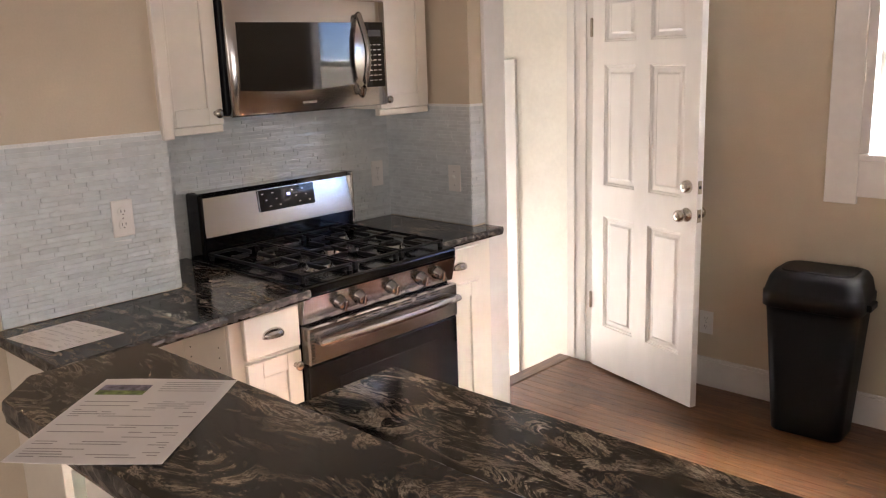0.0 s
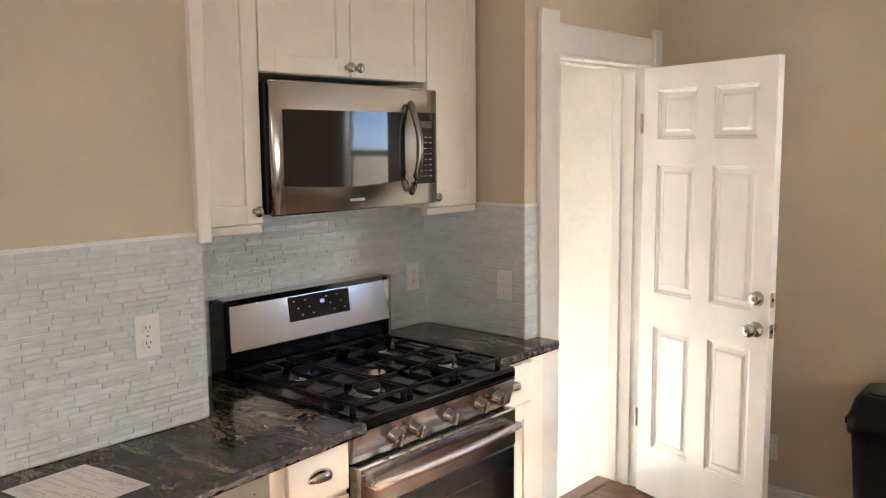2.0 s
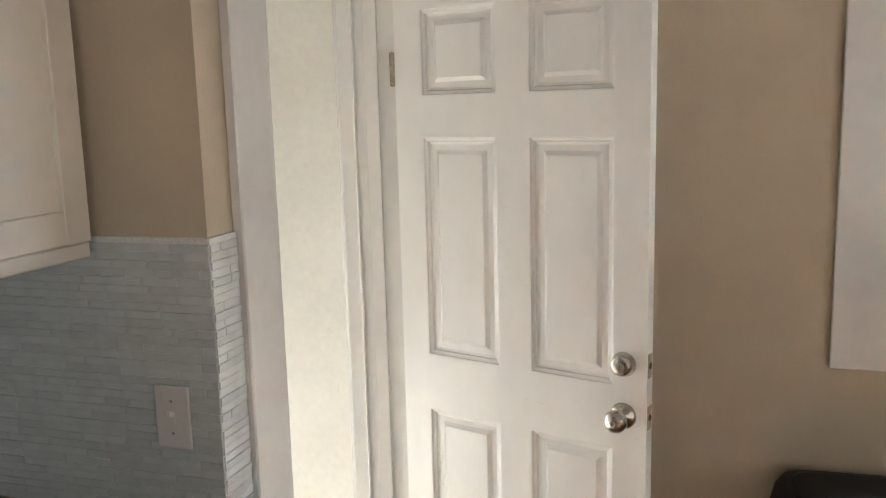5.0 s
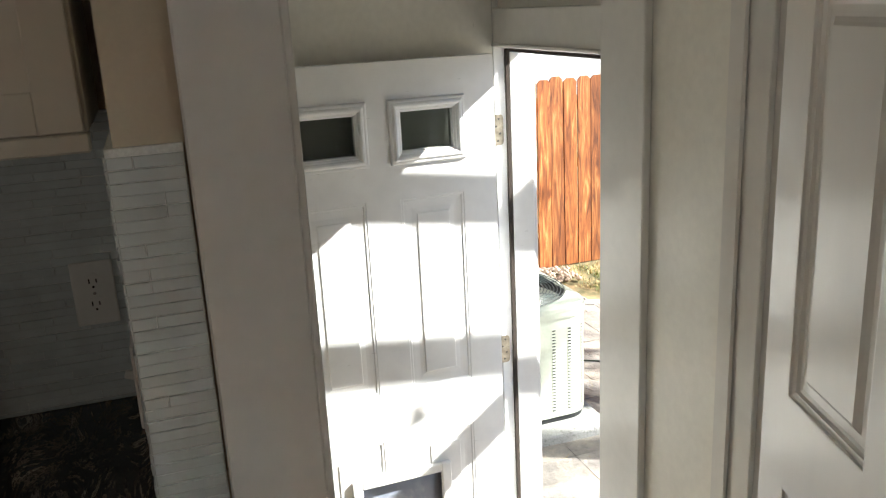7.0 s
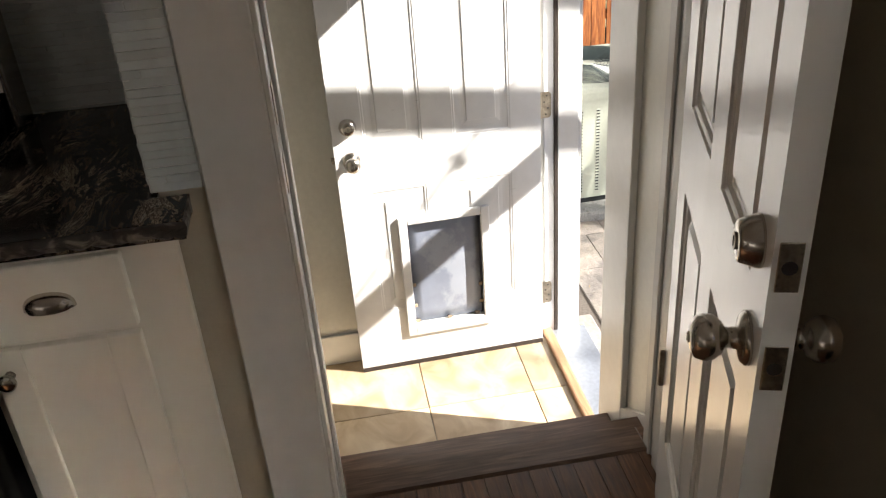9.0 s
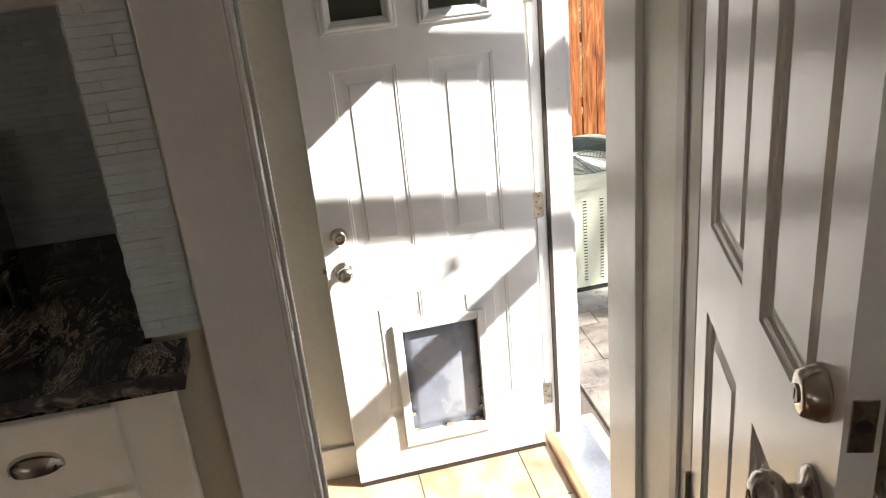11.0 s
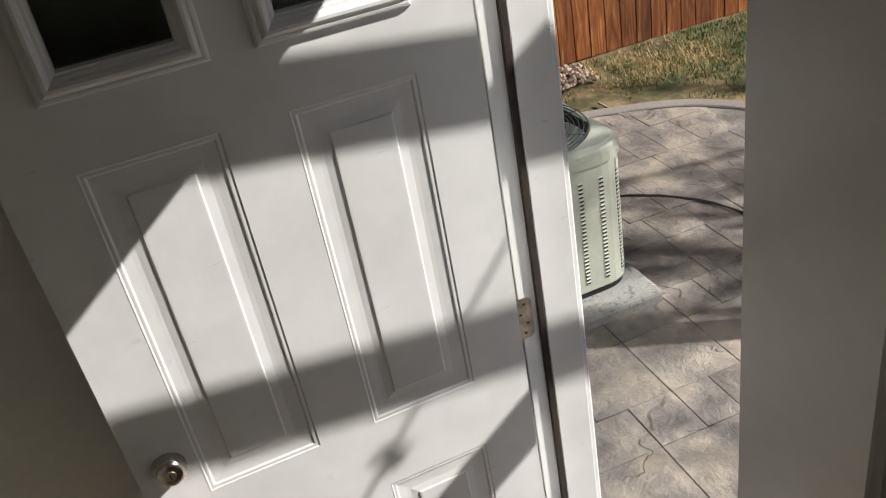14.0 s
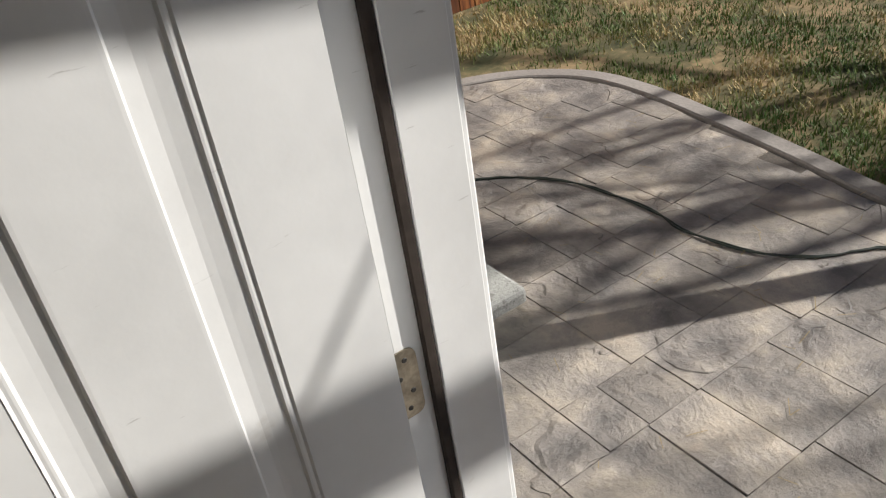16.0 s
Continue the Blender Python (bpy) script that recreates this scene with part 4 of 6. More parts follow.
part("shelf", boxm(-2.078, BX - 0.03, 1.450, 1.985, 0.42, 0.44, 0.002), M_CAB, c)
part("back_panel", boxm(-2.078, -2.066, 1.450, 1.985, 0.10, 0.868, 0.001), M_CAB, c)
for k in range(9):
    for x in (-1.84, -2.02):
        part("pin_hole", lathe([(0.0005, 0.0), (0.003, 0.0), (0.003, 0.0012), (0.0005, 0.0012)], 8, "Y"), M_DARKSLOT, c, m=pose(x, 1.9839, 0.50 + 0.035 * k))
c = thing("base_cabinet", "white base cabinet with drawer and shaker door by doorway", "cabinet", group="white base cabinets")
part("body", boxm(-2.40, BX - 0.125, 3.028, 3.353, 0.10, 0.898, 0.002), M_CAB, c)
part("face_frame", boxm(BX - 0.125, BX - 0.105, 3.026, 3.395, -0.005, 0.900, 0.002), M_CAB, c)
part("side_filler", boxm(-1.931, BX - 0.126, 3.372, 3.390, -0.005, 0.898, 0.002), M_CAB, c)
base_face(c, BX - 0.105, 3.042, 3.305, 3.072)


# ---- granite worktops ----
def worktop(name, label, poly, z1, thick=0.034):
    """A slab with an uneven chiselled edge."""
    bm = bmesh.new()
    rnd = random.Random(len(name) + int(100 * poly[0][0]))
    pts = []
    for (ax, ay), (bx, by) in zip(poly, poly[1:] + poly[:1]):
        n = max(2, int(math.hypot(bx - ax, by - ay) / 0.018))
        nx, ny = (by - ay), -(bx - ax)
        ln = math.hypot(nx, ny)
        for k in range(n):
            t = k / n
            pts.append((ax + (bx - ax) * t, ay + (by - ay) * t, nx / ln, ny / ln))
    n = len(pts)
    slab = sheet([(x - nx * 0.001, y - ny * 0.001) for x, y, nx, ny in pts], z1 - thick + 0.0005, z1)
    levels = [(-0.0008, -0.001), (-0.003, 0.0025), (-thick * 0.4, 0.004), (-thick * 0.75, 0.001), (-thick, -0.004)]
    rings = []
    for dz, out in levels:
        j = 0.0 if dz > -0.002 else 0.0026
        rings.append([bm.verts.new((x + nx * (out + rnd.uniform(-j, j)), y + ny * (out + rnd.uniform(-j, j)), z1 + dz)) for x, y, nx, ny in pts])
    for a, b in zip(rings, rings[1:]):
        for i in range(n):
            bm.faces.new((a[i], b[i], b[(i + 1) % n], a[(i + 1) % n]))
    root = thing(name, label, "worktop")
    part("slab", slab, M_GRANITE, root)
    part("chiselled_edge", bm, M_GRANITE_EDGE, root, "rough chiselled stone edge")
    return root


worktop("worktop", "polished dark granite worktop with a chiselled edge beside the stove",
        [(-2.071, 1.395), (-1.630, 1.395), (-1.690, 2.254), (-2.470, 2.254), (-2.470, 2.010), (-2.071, 2.010)], CT)
worktop("worktop", "polished dark granite worktop between stove and doorway",
        [(-2.470, 3.020), (-1.826, 3.020), (-1.826, 3.425), (-1.930, 3.425), (-1.930, 3.356), (-2.470, 3.356)], CT)
worktop("bar_top", "raised polished granite breakfast bar with a chiselled edge", [(-0.810, 1.005), (2.2, 1.005), (2.2, 1.280), (-0.887, 1.280), (-0.887, 1.075)], 1.195, 0.036)
worktop("peninsula_worktop", "polished black granite peninsula worktop below the bar", [(-0.950, 1.300), (2.2, 1.300), (2.2, 1.935), (-0.950, 1.935)], CT)
c = thing("peninsula_cabinet", "white painted peninsula cabinet under the bar", "cabinet")
part("body", boxm(-0.90, 2.15, 1.30, 1.88, -0.008, 0.903, 0.003), M_CAB, c)
part("bar_wall", boxm(-0.84, 2.15, 1.12, 1.298, -0.008, 1.157, 0.003), M_CAB, c)


def flyer(name, label, corners, z, photo):
    """A printed sheet lying flat: a thin page with bars for its unreadable text."""
    a, b, d = (Vector((*p, 0)) for p in corners)
    u, v = (b - a), (d - a)
    root = thing(name, label, "paper", Matrix.Translation((a.x, a.y, z)))
    bm = bmesh.new()
    rows = [[bm.verts.new((*(u * i / 4 + v * k / 4).xy, 0.0012 + 0.0012 * math.sin(i * 1.1 + k * 0.7))) for i in range(5)] for k in range(5)]
    for k in range(4):
        for i in range(4):
            bm.faces.new((rows[k][i], rows[k][i + 1], rows[k + 1][i + 1], rows[k + 1][i]))
    ex = bmesh.ops.extrude_face_region(bm, geom=bm.faces[:])
    bmesh.ops.translate(bm, verts=[q for q in ex["geom"] if isinstance(q, bmesh.types.BMVert)], vec=(0, 0, -0.0006))
    page = part("page", bm, M_PAPER, root)
    def bar(pname, s0, s1, t0, t1, material):
        bb = bmesh.new()
        vs = [bb.verts.new((*(u * s + v * t).xy, 0.0032)) for s, t in ((s0, t0), (s1, t0), (s1, t1), (s0, t1))]
        bb.faces.new(vs)
        part(pname, bb, material, root)
    rnd = random.Random(5)
    if photo:
        bar("photo", 0.06, 0.42, 0.10, 0.18, M_BLUEPRINT)
        bar("photo_lawn", 0.06, 0.42, 0.18, 0.24, M_GREENPRINT)
    for row in range(26):
        t = (0.30 if photo else 0.08) + row * (0.026 if photo else 0.033)
        if t > 0.95 or rnd.random() < 0.2:
            continue
        s = 0.06
        while s < 0.9:
            w = rnd.uniform(0.05, 0.4)
            if rnd.random() < 0.7:
                bar("text_line", s, min(0.93, s + w), t, t + 0.008, M_GREYPRINT)
            s += w + rnd.uniform(0.03, 0.2)
    if photo:
        for row in range(5):
            bar("text_line", 0.5, 0.93, 0.06 + row * 0.03, 0.067 + row * 0.03, M_GREYPRINT)
    return root


flyer("flyer", "printed sheet with a small photo lying on the bar", [(-0.763, 1.147), (-0.595, 1.277), (-0.590, 0.924)], 1.196, True)
flyer("flyer", "printed white sheet lying on the granite worktop", [(-1.99, 1.600), (-1.755, 1.640), (-1.975, 1.400)], CT + 0.001, False)


# ---- stove ----
SY0, SY1, SXF = 2.260, 3.016, -1.745
st = thing("stove", "stainless steel gas range with black cooktop and five knobs", "stove")
part("body", boxm(-2.46, SXF - 0.035, SY0 + 0.003, SY1 - 0.003, -0.008, 0.895, 0.003), M_ENAMEL, st)
top = part("cooktop", boxm(-2.42, SXF + 0.015, SY0, SY1, 0.895, 0.938, 0.012, 3), M_ENAMEL, st, "glossy black enamel cooktop")
bm = bmesh.new()
prof = [(SXF + 0.012, 0.896), (SXF + 0.008, 0.885), (SXF - 0.012, 0.806), (SXF - 0.014, 0.800), (SXF - 0.05, 0.800), (SXF - 0.05, 0.896)]
a = [bm.verts.new((x, SY0 + 0.002, z)) for x, z in prof]
b = [bm.verts.new((x, SY1 - 0.002, z)) for x, z in prof]
bm.faces.new(a)
bm.faces.new(b[::-1])
for i in range(len(prof)):
    bm.faces.new((a[i], a[(i + 1) % len(prof)], b[(i + 1) % len(prof)], b[i]))
panel = part("control_panel", bm, M_STEEL, st, "brushed stainless control panel")
for y in (2.417, 2.507, 2.665, 2.821, 2.915):
    k = part("knob", lathe([(0.0005, 0.0), (0.026, 0.0), (0.026, 0.004), (0.0215, 0.006), (0.0205, 0.030), (0.018, 0.034), (0.0005, 0.034)], 22, "X"), M_DARKSTEEL, st, "stainless burner knob", True, pose(SXF, y, 0.851, 0, 14, 0))
    part("grip", boxm(0.030, 0.044, -0.005, 0.005, -0.020, 0.020, 0.002), M_STEELV, k)
od = part("oven_door", boxm(SXF - 0.03, SXF + 0.012, SY0 + 0.004, SY1 - 0.004, 0.175, 0.655, 0.006), M_BLACKGLASS, st, "black glass oven door")
part("door_rail", boxm(SXF - 0.03, SXF + 0.016, SY0 + 0.004, SY1 - 0.004, 0.656, 0.792, 0.005), M_STEEL, od, "stainless upper rail of the oven door")
part("window", boxm(SXF + 0.011, SXF + 0.0135, SY0 + 0.13, SY1 - 0.13, 0.27, 0.585, 0.001), M_MWGLASS, od, "smoked oven window")
for k in range(7):
    y = SY0 + 0.13 + 0.078 * k
    part("vent_slot", boxm(SXF + 0.0155, SXF + 0.0172, y, y + 0.055, 0.771, 0.775, 0), M_DARKSLOT, od)
    part("vent_slot", boxm(SXF + 0.0155, SXF + 0.0172, y, y + 0.055, 0.780, 0.784, 0), M_DARKSLOT, od)
for k in range(10):
    part("side_vent", boxm(SXF + 0.0155, SXF + 0.0172, SY0 + 0.012, SY0 + 0.026, 0.672 + 0.011 * k, 0.677 + 0.011 * k, 0), M_DARKSLOT, od)
hp = [(SXF + 0.012, SY0 + 0.045, 0.742)] + [(SXF + 0.050 + 0.018 * math.sin(math.pi * i / 10), SY0 + 0.035 + (SY1 - SY0 - 0.07) * i / 10, 0.742) for i in range(11)] + [(SXF + 0.012, SY1 - 0.045, 0.742)]
part("handle", tube(hp, 0.0135, 12), M_STEELV, od, "bowed stainless bar handle", True)
part("drawer_front", boxm(SXF - 0.03, SXF + 0.010, SY0 + 0.004, SY1 - 0.004, 0.03, 0.170, 0.005), M_STEEL, st, "stainless bottom drawer")
# back guard, leaning
bm = bmesh.new()
prof = [(-2.365, 1.024), (-2.385, 1.175), (-2.400, 1.193), (-2.455, 1.197), (-2.462, 1.185), (-2.462, 0.90), (-2.43, 0.90), (-2.42, 1.024)]
for y0, y1 in ((SY0 + 0.030, SY1 + 0.015),):
    a = [bm.verts.new((x, y0, z)) for x, z in prof]
    b = [bm.verts.new((x, y1, z)) for x, z in prof]
    bm.faces.new(a)
    bm.faces.new(b[::-1])
    for i in range(len(prof)):
        bm.faces.new((a[i], a[(i + 1) % len(prof)], b[(i + 1) % len(prof)], b[i]))
guard = part("back_guard", bm, M_STEEL, st, "brushed stainless back guard")
part("guard_end", boxm(-2.464, -2.363, SY0 + 0.010, SY0 + 0.031, 0.92, 1.195, 0.010, 3), M_ENAMEL, guard, "black end cap")
part("guard_end", boxm(-2.464, -2.363, SY1 + 0.014, SY1 + 0.028, 0.94, 1.195, 0.008, 3), M_STEELV, guard)
part("lower_guard", boxm(-2.45, -2.375, SY0 + 0.030, SY1 + 0.0, 0.90, 1.022, 0.006), M_ENAMEL, st, "black lower back guard")
disp = part("display", boxm(-0.003, 0.0015, 2.545, 2.828, -0.045, 0.043, 0.002), M_BLACKGLASS, guard, "black touch display", m=pose(-2.3745, 0, 1.130, 0, -6.7, 0))
for k in range(12):
    cx, cz = 2.56 + (k % 6) * 0.017 + (0.15 if k > 5 else 0) , 0.026 - (k % 3) * 0.026
    part("key_print", boxm(0.0012, 0.0021, cx, cx + 0.009, cz - 0.0018, cz + 0.0018, 0), M_GREYPRINT, disp)
part("clock_digits", boxm(0.0012, 0.0023, 2.685, 2.703, 0.006, 0.018, 0), M_LEDBLUE, disp, "small blue clock digits")

# burners and grates
def burner(x, y, r):
    b = part("burner", lathe([(0.0005, 0.0), (r * 1.25, 0.0), (r * 1.2, 0.006), (r, 0.008), (r, 0.020), (0.0005, 0.020)], 24), M_STEELV, st, "aluminium gas burner ring", True, pose(x, y, 0.938))
    part("cap", lathe([(0.0005, 0.020), (r * 0.92, 0.020), (r * 0.9, 0.027), (r * 0.8, 0.030), (0.0005, 0.030)], 24), M_IRON, b, "black burner cap")
for x, y, r in ((-1.90, 2.46, 0.048), (-2.20, 2.44, 0.036), (-2.05, 2.64, 0.034), (-1.92, 2.84, 0.045), (-2.22, 2.83, 0.030)):
    burner(x, y, r)
for g, (ya, yb) in enumerate(((2.285, 2.515), (2.525, 2.745), (2.755, 2.99))):
    bm = bmesh.new()
    xa, xb, z0, z1, w = -2.36, -1.775, 0.958, 0.969, 0.005
    for y in (ya + w, yb - w):
        box_into(bm, xa, xb, y - w, y + w, z0, z1, 0.002)
    for x in (xa + w, xb - w, (xa + xb) / 2):
        box_into(bm, x - w, x + w, ya + 2 * w, yb - 2 * w, z0, z1, 0.002)
    yc = (ya + yb) / 2
    for xc in (-1.91, -2.21):
        for dx, dy in ((1, 0), (-1, 0), (0, 1), (0, -1)):
            if dx:
                box_into(bm, min(xc + dx * 0.03, xc + dx * 0.13), max(xc + dx * 0.03, xc + dx * 0.13), yc - w, yc + w, z0 + 0.001, z1 + 0.006, 0.002)
            else:
                box_into(bm, xc - w, xc + w, min(yc + dy * 0.03, yc + dy * 0.105), max(yc + dy * 0.03, yc + dy * 0.105), z0 + 0.001, z1 + 0.006, 0.002)
    for x in (xa + 0.01, xb - 0.01):
        for y in (ya + 0.01, yb - 0.01):
            box_into(bm, x - 0.008, x + 0.008, y - 0.008, y + 0.008, 0.938, z0 + 0.002, 0.002)
    part("grate", bm, M_IRON, st, "black cast iron grate")

# ---- microwave ----
MX, MY0, MY1, MZ0, MZ1 = -2.112, 2.288, 3.050, 1.490, 1.905
mw = thing("microwave", "stainless over-the-range microwave with black glass door", "microwave")
part("case", boxm(-2.48, MX - 0.03, MY0, MY1 - 0.012, MZ0 + 0.005, MZ1 - 0.004, 0.004), M_BLACKPL, mw, "black microwave case")
bm = bmesh.new()
# gently bowed front
ys = [MY0 + 0.012 + (MY1 - MY0 - 0.012) * i / 14 for i in range(15)]
bow = lambda y: MX - 0.012 + 0.016 * math.sin(math.pi * (y - MY0) / (MY1 - MY0))
rows = [[bm.verts.new((bow(y) - (0.006 if z in (MZ0, MZ1) else 0), y, z)) for y in ys] for z in (MZ0, MZ0 + 0.006, MZ1 - 0.006, MZ1)]
back = [[bm.verts.new((MX - 0.032, y, z)) for y in ys] for z in (MZ0, MZ1)]
for ra, rb in zip(rows, rows[1:]):
    for i in range(14):
        bm.faces.new((ra[i], ra[i + 1], rb[i + 1], rb[i]))
for i in range(14):
    bm.faces.new((back[0][i], back[0][i + 1], rows[0][i + 1], rows[0][i]))
    bm.faces.new((rows[-1][i], rows[-1][i + 1], back[1][i + 1], back[1][i]))
for e in (0, 14):
    bm.faces.new((back[0][e], rows[0][e], rows[1][e], rows[2][e], rows[3][e], back[1][e]))
mdoor = part("door", bm, M_STEEL, mw, "bowed brushed stainless door front", True)
def bowed_pane(name, y0, y1, z0, z1, lift, material, label, sag=0.0):
    b2 = bmesh.new()
    n = 12
    lo = [b2.verts.new((bow(y0 + (y1 - y0) * i / n) + lift, y0 + (y1 - y0) * i / n, z0 - sag * math.sin(math.pi * i / n))) for i in range(n + 1)]
    hi = [b2.verts.new((bow(y0 + (y1 - y0) * i / n) + lift, y0 + (y1 - y0) * i / n, z1)) for i in range(n + 1)]
    for i in range(n):
        b2.faces.new((lo[i], lo[i + 1], hi[i + 1], hi[i]))
    ex = bmesh.ops.extrude_face_region(b2, geom=b2.faces[:])
    bmesh.ops.translate(b2, verts=[v for v in ex["geom"] if isinstance(v, bmesh.types.BMVert)], vec=(-0.004, 0, 0))
    return part(name, b2, material, mdoor, label)
bowed_pane("glass", 2.338, 2.868, 1.582, 1.818, 0.002, M_MWGLASS, "smoked glass microwave window", 0.012)
bowed_pane("keypad", 2.936, 3.038, 1.565, 1.820, 0.002, M_MWGLASS, "black touch keypad")
bowed_pane("display", 2.950, 3.022, 1.765, 1.790, 0.0032, M_SCREEN, "grey display window")
for r in range(8):
    for cc in range(3):
        bowed_pane("key_print", 2.950 + cc * 0.026, 2.966 + cc * 0.026, 1.590 + r * 0.020, 1.5935 + r * 0.020, 0.0030, M_GREYPRINT, "")
bowed_pane("badge", 2.60, 2.665, 1.521, 1.529, 0.0015, M_GREYPRINT, "")
hpts = [(bow(2.893) + 0.006, 2.893, 1.535)] + [(bow(2.893) + 0.012 + 0.034 * math.sin(math.pi * i / 12), 2.893 + 0.010 * math.sin(math.pi * i / 12), 1.540 + 0.305 * i / 12) for i in range(13)] + [(bow(2.893) + 0.006, 2.893, 1.850)]
part("handle", tube(hpts, 0.0125, 12), M_DARKSTEEL, mdoor, "bowed steel pull handle", True)
part("vent_grille", boxm(-2.40, -2.16, 2.50, 2.84, MZ0 - 0.004, MZ0 + 0.005, 0.002), M_BLACKPL, mw, "black underside filter")


# ---- outlets and switches ----
def wall_plate(name, label, m, kind):
    """Local: plate in the y-z plane, looking along +x."""
    root = thing(name, label, "outlet" if kind == "outlet" else "switch", m)
    part("plate", boxm(0, 0.006, -0.036, 0.036, -0.059, 0.059, 0.003, 2), M_LIGHTPL, root)
    if kind == "outlet":
        for z in (0.021, -0.021):
            s = part("socket", lathe([(0.0005, 0.006), (0.0165, 0.006), (0.0165, 0.0085), (0.0005, 0.0085)], 18, "X"), M_LIGHTPL, root, m=pose(0, 0, z))
            for y, hh in ((-0.006, 0.0045), (0.006, 0.0035)):
                part("slot", boxm(0.0083, 0.0091, y - 0.0012, y + 0.0012, 0.003 - hh, 0.003 + hh, 0), M_DARKSLOT, s)
            part("ground_hole", lathe([(0.0005, 0.0083), (0.0022, 0.0083), (0.0022, 0.0091), (0.0005, 0.0091)], 8, "X"), M_DARKSLOT, s, m=pose(0, 0, -0.008))
    else:
        part("toggle", boxm(0.005, 0.020, -0.0045, 0.0045, -0.004, 0.006, 0.0015), M_LIGHTPL, root, m=pose(0, 0, 0.002, 0, -20, 0))
        part("toggle_slot", boxm(0.0055, 0.0066, -0.006, 0.006, -0.012, 0.012, 0), M_LIGHTPL, root)
    for z in (0.0,) if kind == "outlet" else (0.030, -0.030):
        part("screw", lathe([(0.0005, 0.006), (0.003, 0.006), (0.0025, 0.0072), (0.0005, 0.0072)], 10, "X"), M_GREYPRINT, root, m=pose(0, 0, z))
    return root


wall_plate("wall_outlet", "white duplex outlet on the pale tile backsplash", pose(-2.0655, 1.822, 1.211), "outlet")
wall_plate("wall_outlet", "white duplex outlet on the tiled alcove wall behind the stove", pose(-2.4705, 3.279, 1.150), "outlet")
wall_plate("light_switch", "white toggle light switch on the tiled return wall", pose(-2.040, 3.3565, 1.147, 0, 0, -90), "switch")
wall_plate("wall_outlet", "white duplex outlet low on the back wall behind the door", pose(-1.36, 4.4495, 0.33, 0, 0, -90), "outlet")
dev = thing("wall_device", "small white plastic device low on the landing wall", "device", pose(FARX, 3.500, -0.095))
part("housing", boxm(0.0, 0.03, -0.03, 0.03, -0.05, 0.05, 0.006, 2), M_LIGHTPL, dev)
part("slot", boxm(0.0295, 0.031, -0.015, 0.015, -0.02, -0.012, 0), M_DARKSLOT, dev)

# ---- trash can ----
def rounded_rect(cx, cy, w, d, r, n=6):
    out = []
    for sx, sy, a0 in ((1, 1, 0), (-1, 1, 90), (-1, -1, 180), (1, -1, 270)):
        for k in range(n + 1):
            a = radians(a0 + 90 * k / n)
            out.append((cx + sx * (w / 2 - r) + r * math.cos(a), cy + sy * (d / 2 - r) + r * math.sin(a)))
    return out
def loft(levels):
    bm = bmesh.new()
    rings = [[bm.verts.new((x, y, z)) for x, y in rounded_rect(0, oy, w, d, r)] for z, w, d, r, oy in levels]
    n = len(rings[0])
    for a, b in zip(rings, rings[1:]):
        for i in range(n):
            bm.faces.new((a[i], a[(i + 1) % n], b[(i + 1) % n], b[i]))
    bm.faces.new(rings[0][::-1])
    bm.faces.new(rings[-1])
    return bm
tc = thing("trash_can", "tall black plastic trash can standing by the wall", "trash can", pose(-0.760, 4.262, 0.0, 0, 0, 3))
part("bin", loft([(0.0, 0.295, 0.215, 0.05, 0), (0.004, 0.302, 0.222, 0.05, 0), (0.02, 0.305, 0.225, 0.055, 0), (0.60, 0.385, 0.285, 0.06, 0)]), M_BLACKPL, tc, smooth=True)
lidp = part("lid", loft([(0.575, 0.392, 0.292, 0.06, 0), (0.578, 0.410, 0.305, 0.065, 0), (0.640, 0.412, 0.307, 0.065, 0), (0.648, 0.400, 0.300, 0.065, 0), (0.700, 0.375, 0.275, 0.06, 0.01), (0.724, 0.345, 0.250, 0.06, 0.015), (0.728, 0.330, 0.235, 0.06, 0.015)]), M_BLACKPL, tc, "black push-flap lid", True)
part("flap", loft([(0.726, 0.300, 0.205, 0.05, 0.01), (0.733, 0.296, 0.201, 0.05, 0.01), (0.734, 0.285, 0.19, 0.05, 0.01)]), M_BLACKPL, lidp, smooth=True)
for sx in (-1, 1):
    part("grip", boxm(sx * 0.21 - 0.014, sx * 0.21 + 0.014, -0.05, 0.05, 0.585, 0.615, 0.006, 2), M_BLACKPL, lidp)


# ---- outdoors ----
HOUSE_Y = 4.60
struct("wall_house_outside", (-9.0, FARX - 0.12, 4.49, 4.60, PATIO - 0.05, 2.6), M_SIDING, "pale outside wall of the house")
struct("roof_eave", (-9.0, 3.6, 4.60, 4.95, 2.58, 2.72), M_TRIM, "white painted roof eave", "eave", 0.01)


def ground_z(x, y):
    far = max(0.0, math.hypot(x + 5, y - 6) - 7) * 0.01
    return PATIO - 0.03 + 0.012 * math.sin(x * 2.3 + y) * math.sin(y * 1.7) - far * 0.1


bm = bmesh.new()
xs = [-400, -150, -60, -30, -18] + [-12 + 0.5 * i for i in range(33)] + [10, 20, 40, 100, 400]
ys = [4.60] + [5 + 0.5 * i for i in range(33)] + [25, 35, 60, 150, 500]
gv = [[bm.verts.new((x, y, ground_z(x, y))) for y in ys] for x in xs]
for i in range(len(xs) - 1):
    for k in range(len(ys) - 1):
        bm.faces.new((gv[i][k], gv[i + 1][k], gv[i + 1][k + 1], gv[i][k + 1]))
solid("ground", bm, M_SOIL, "patchy winter lawn with bare dry soil", "lawn", "structure")

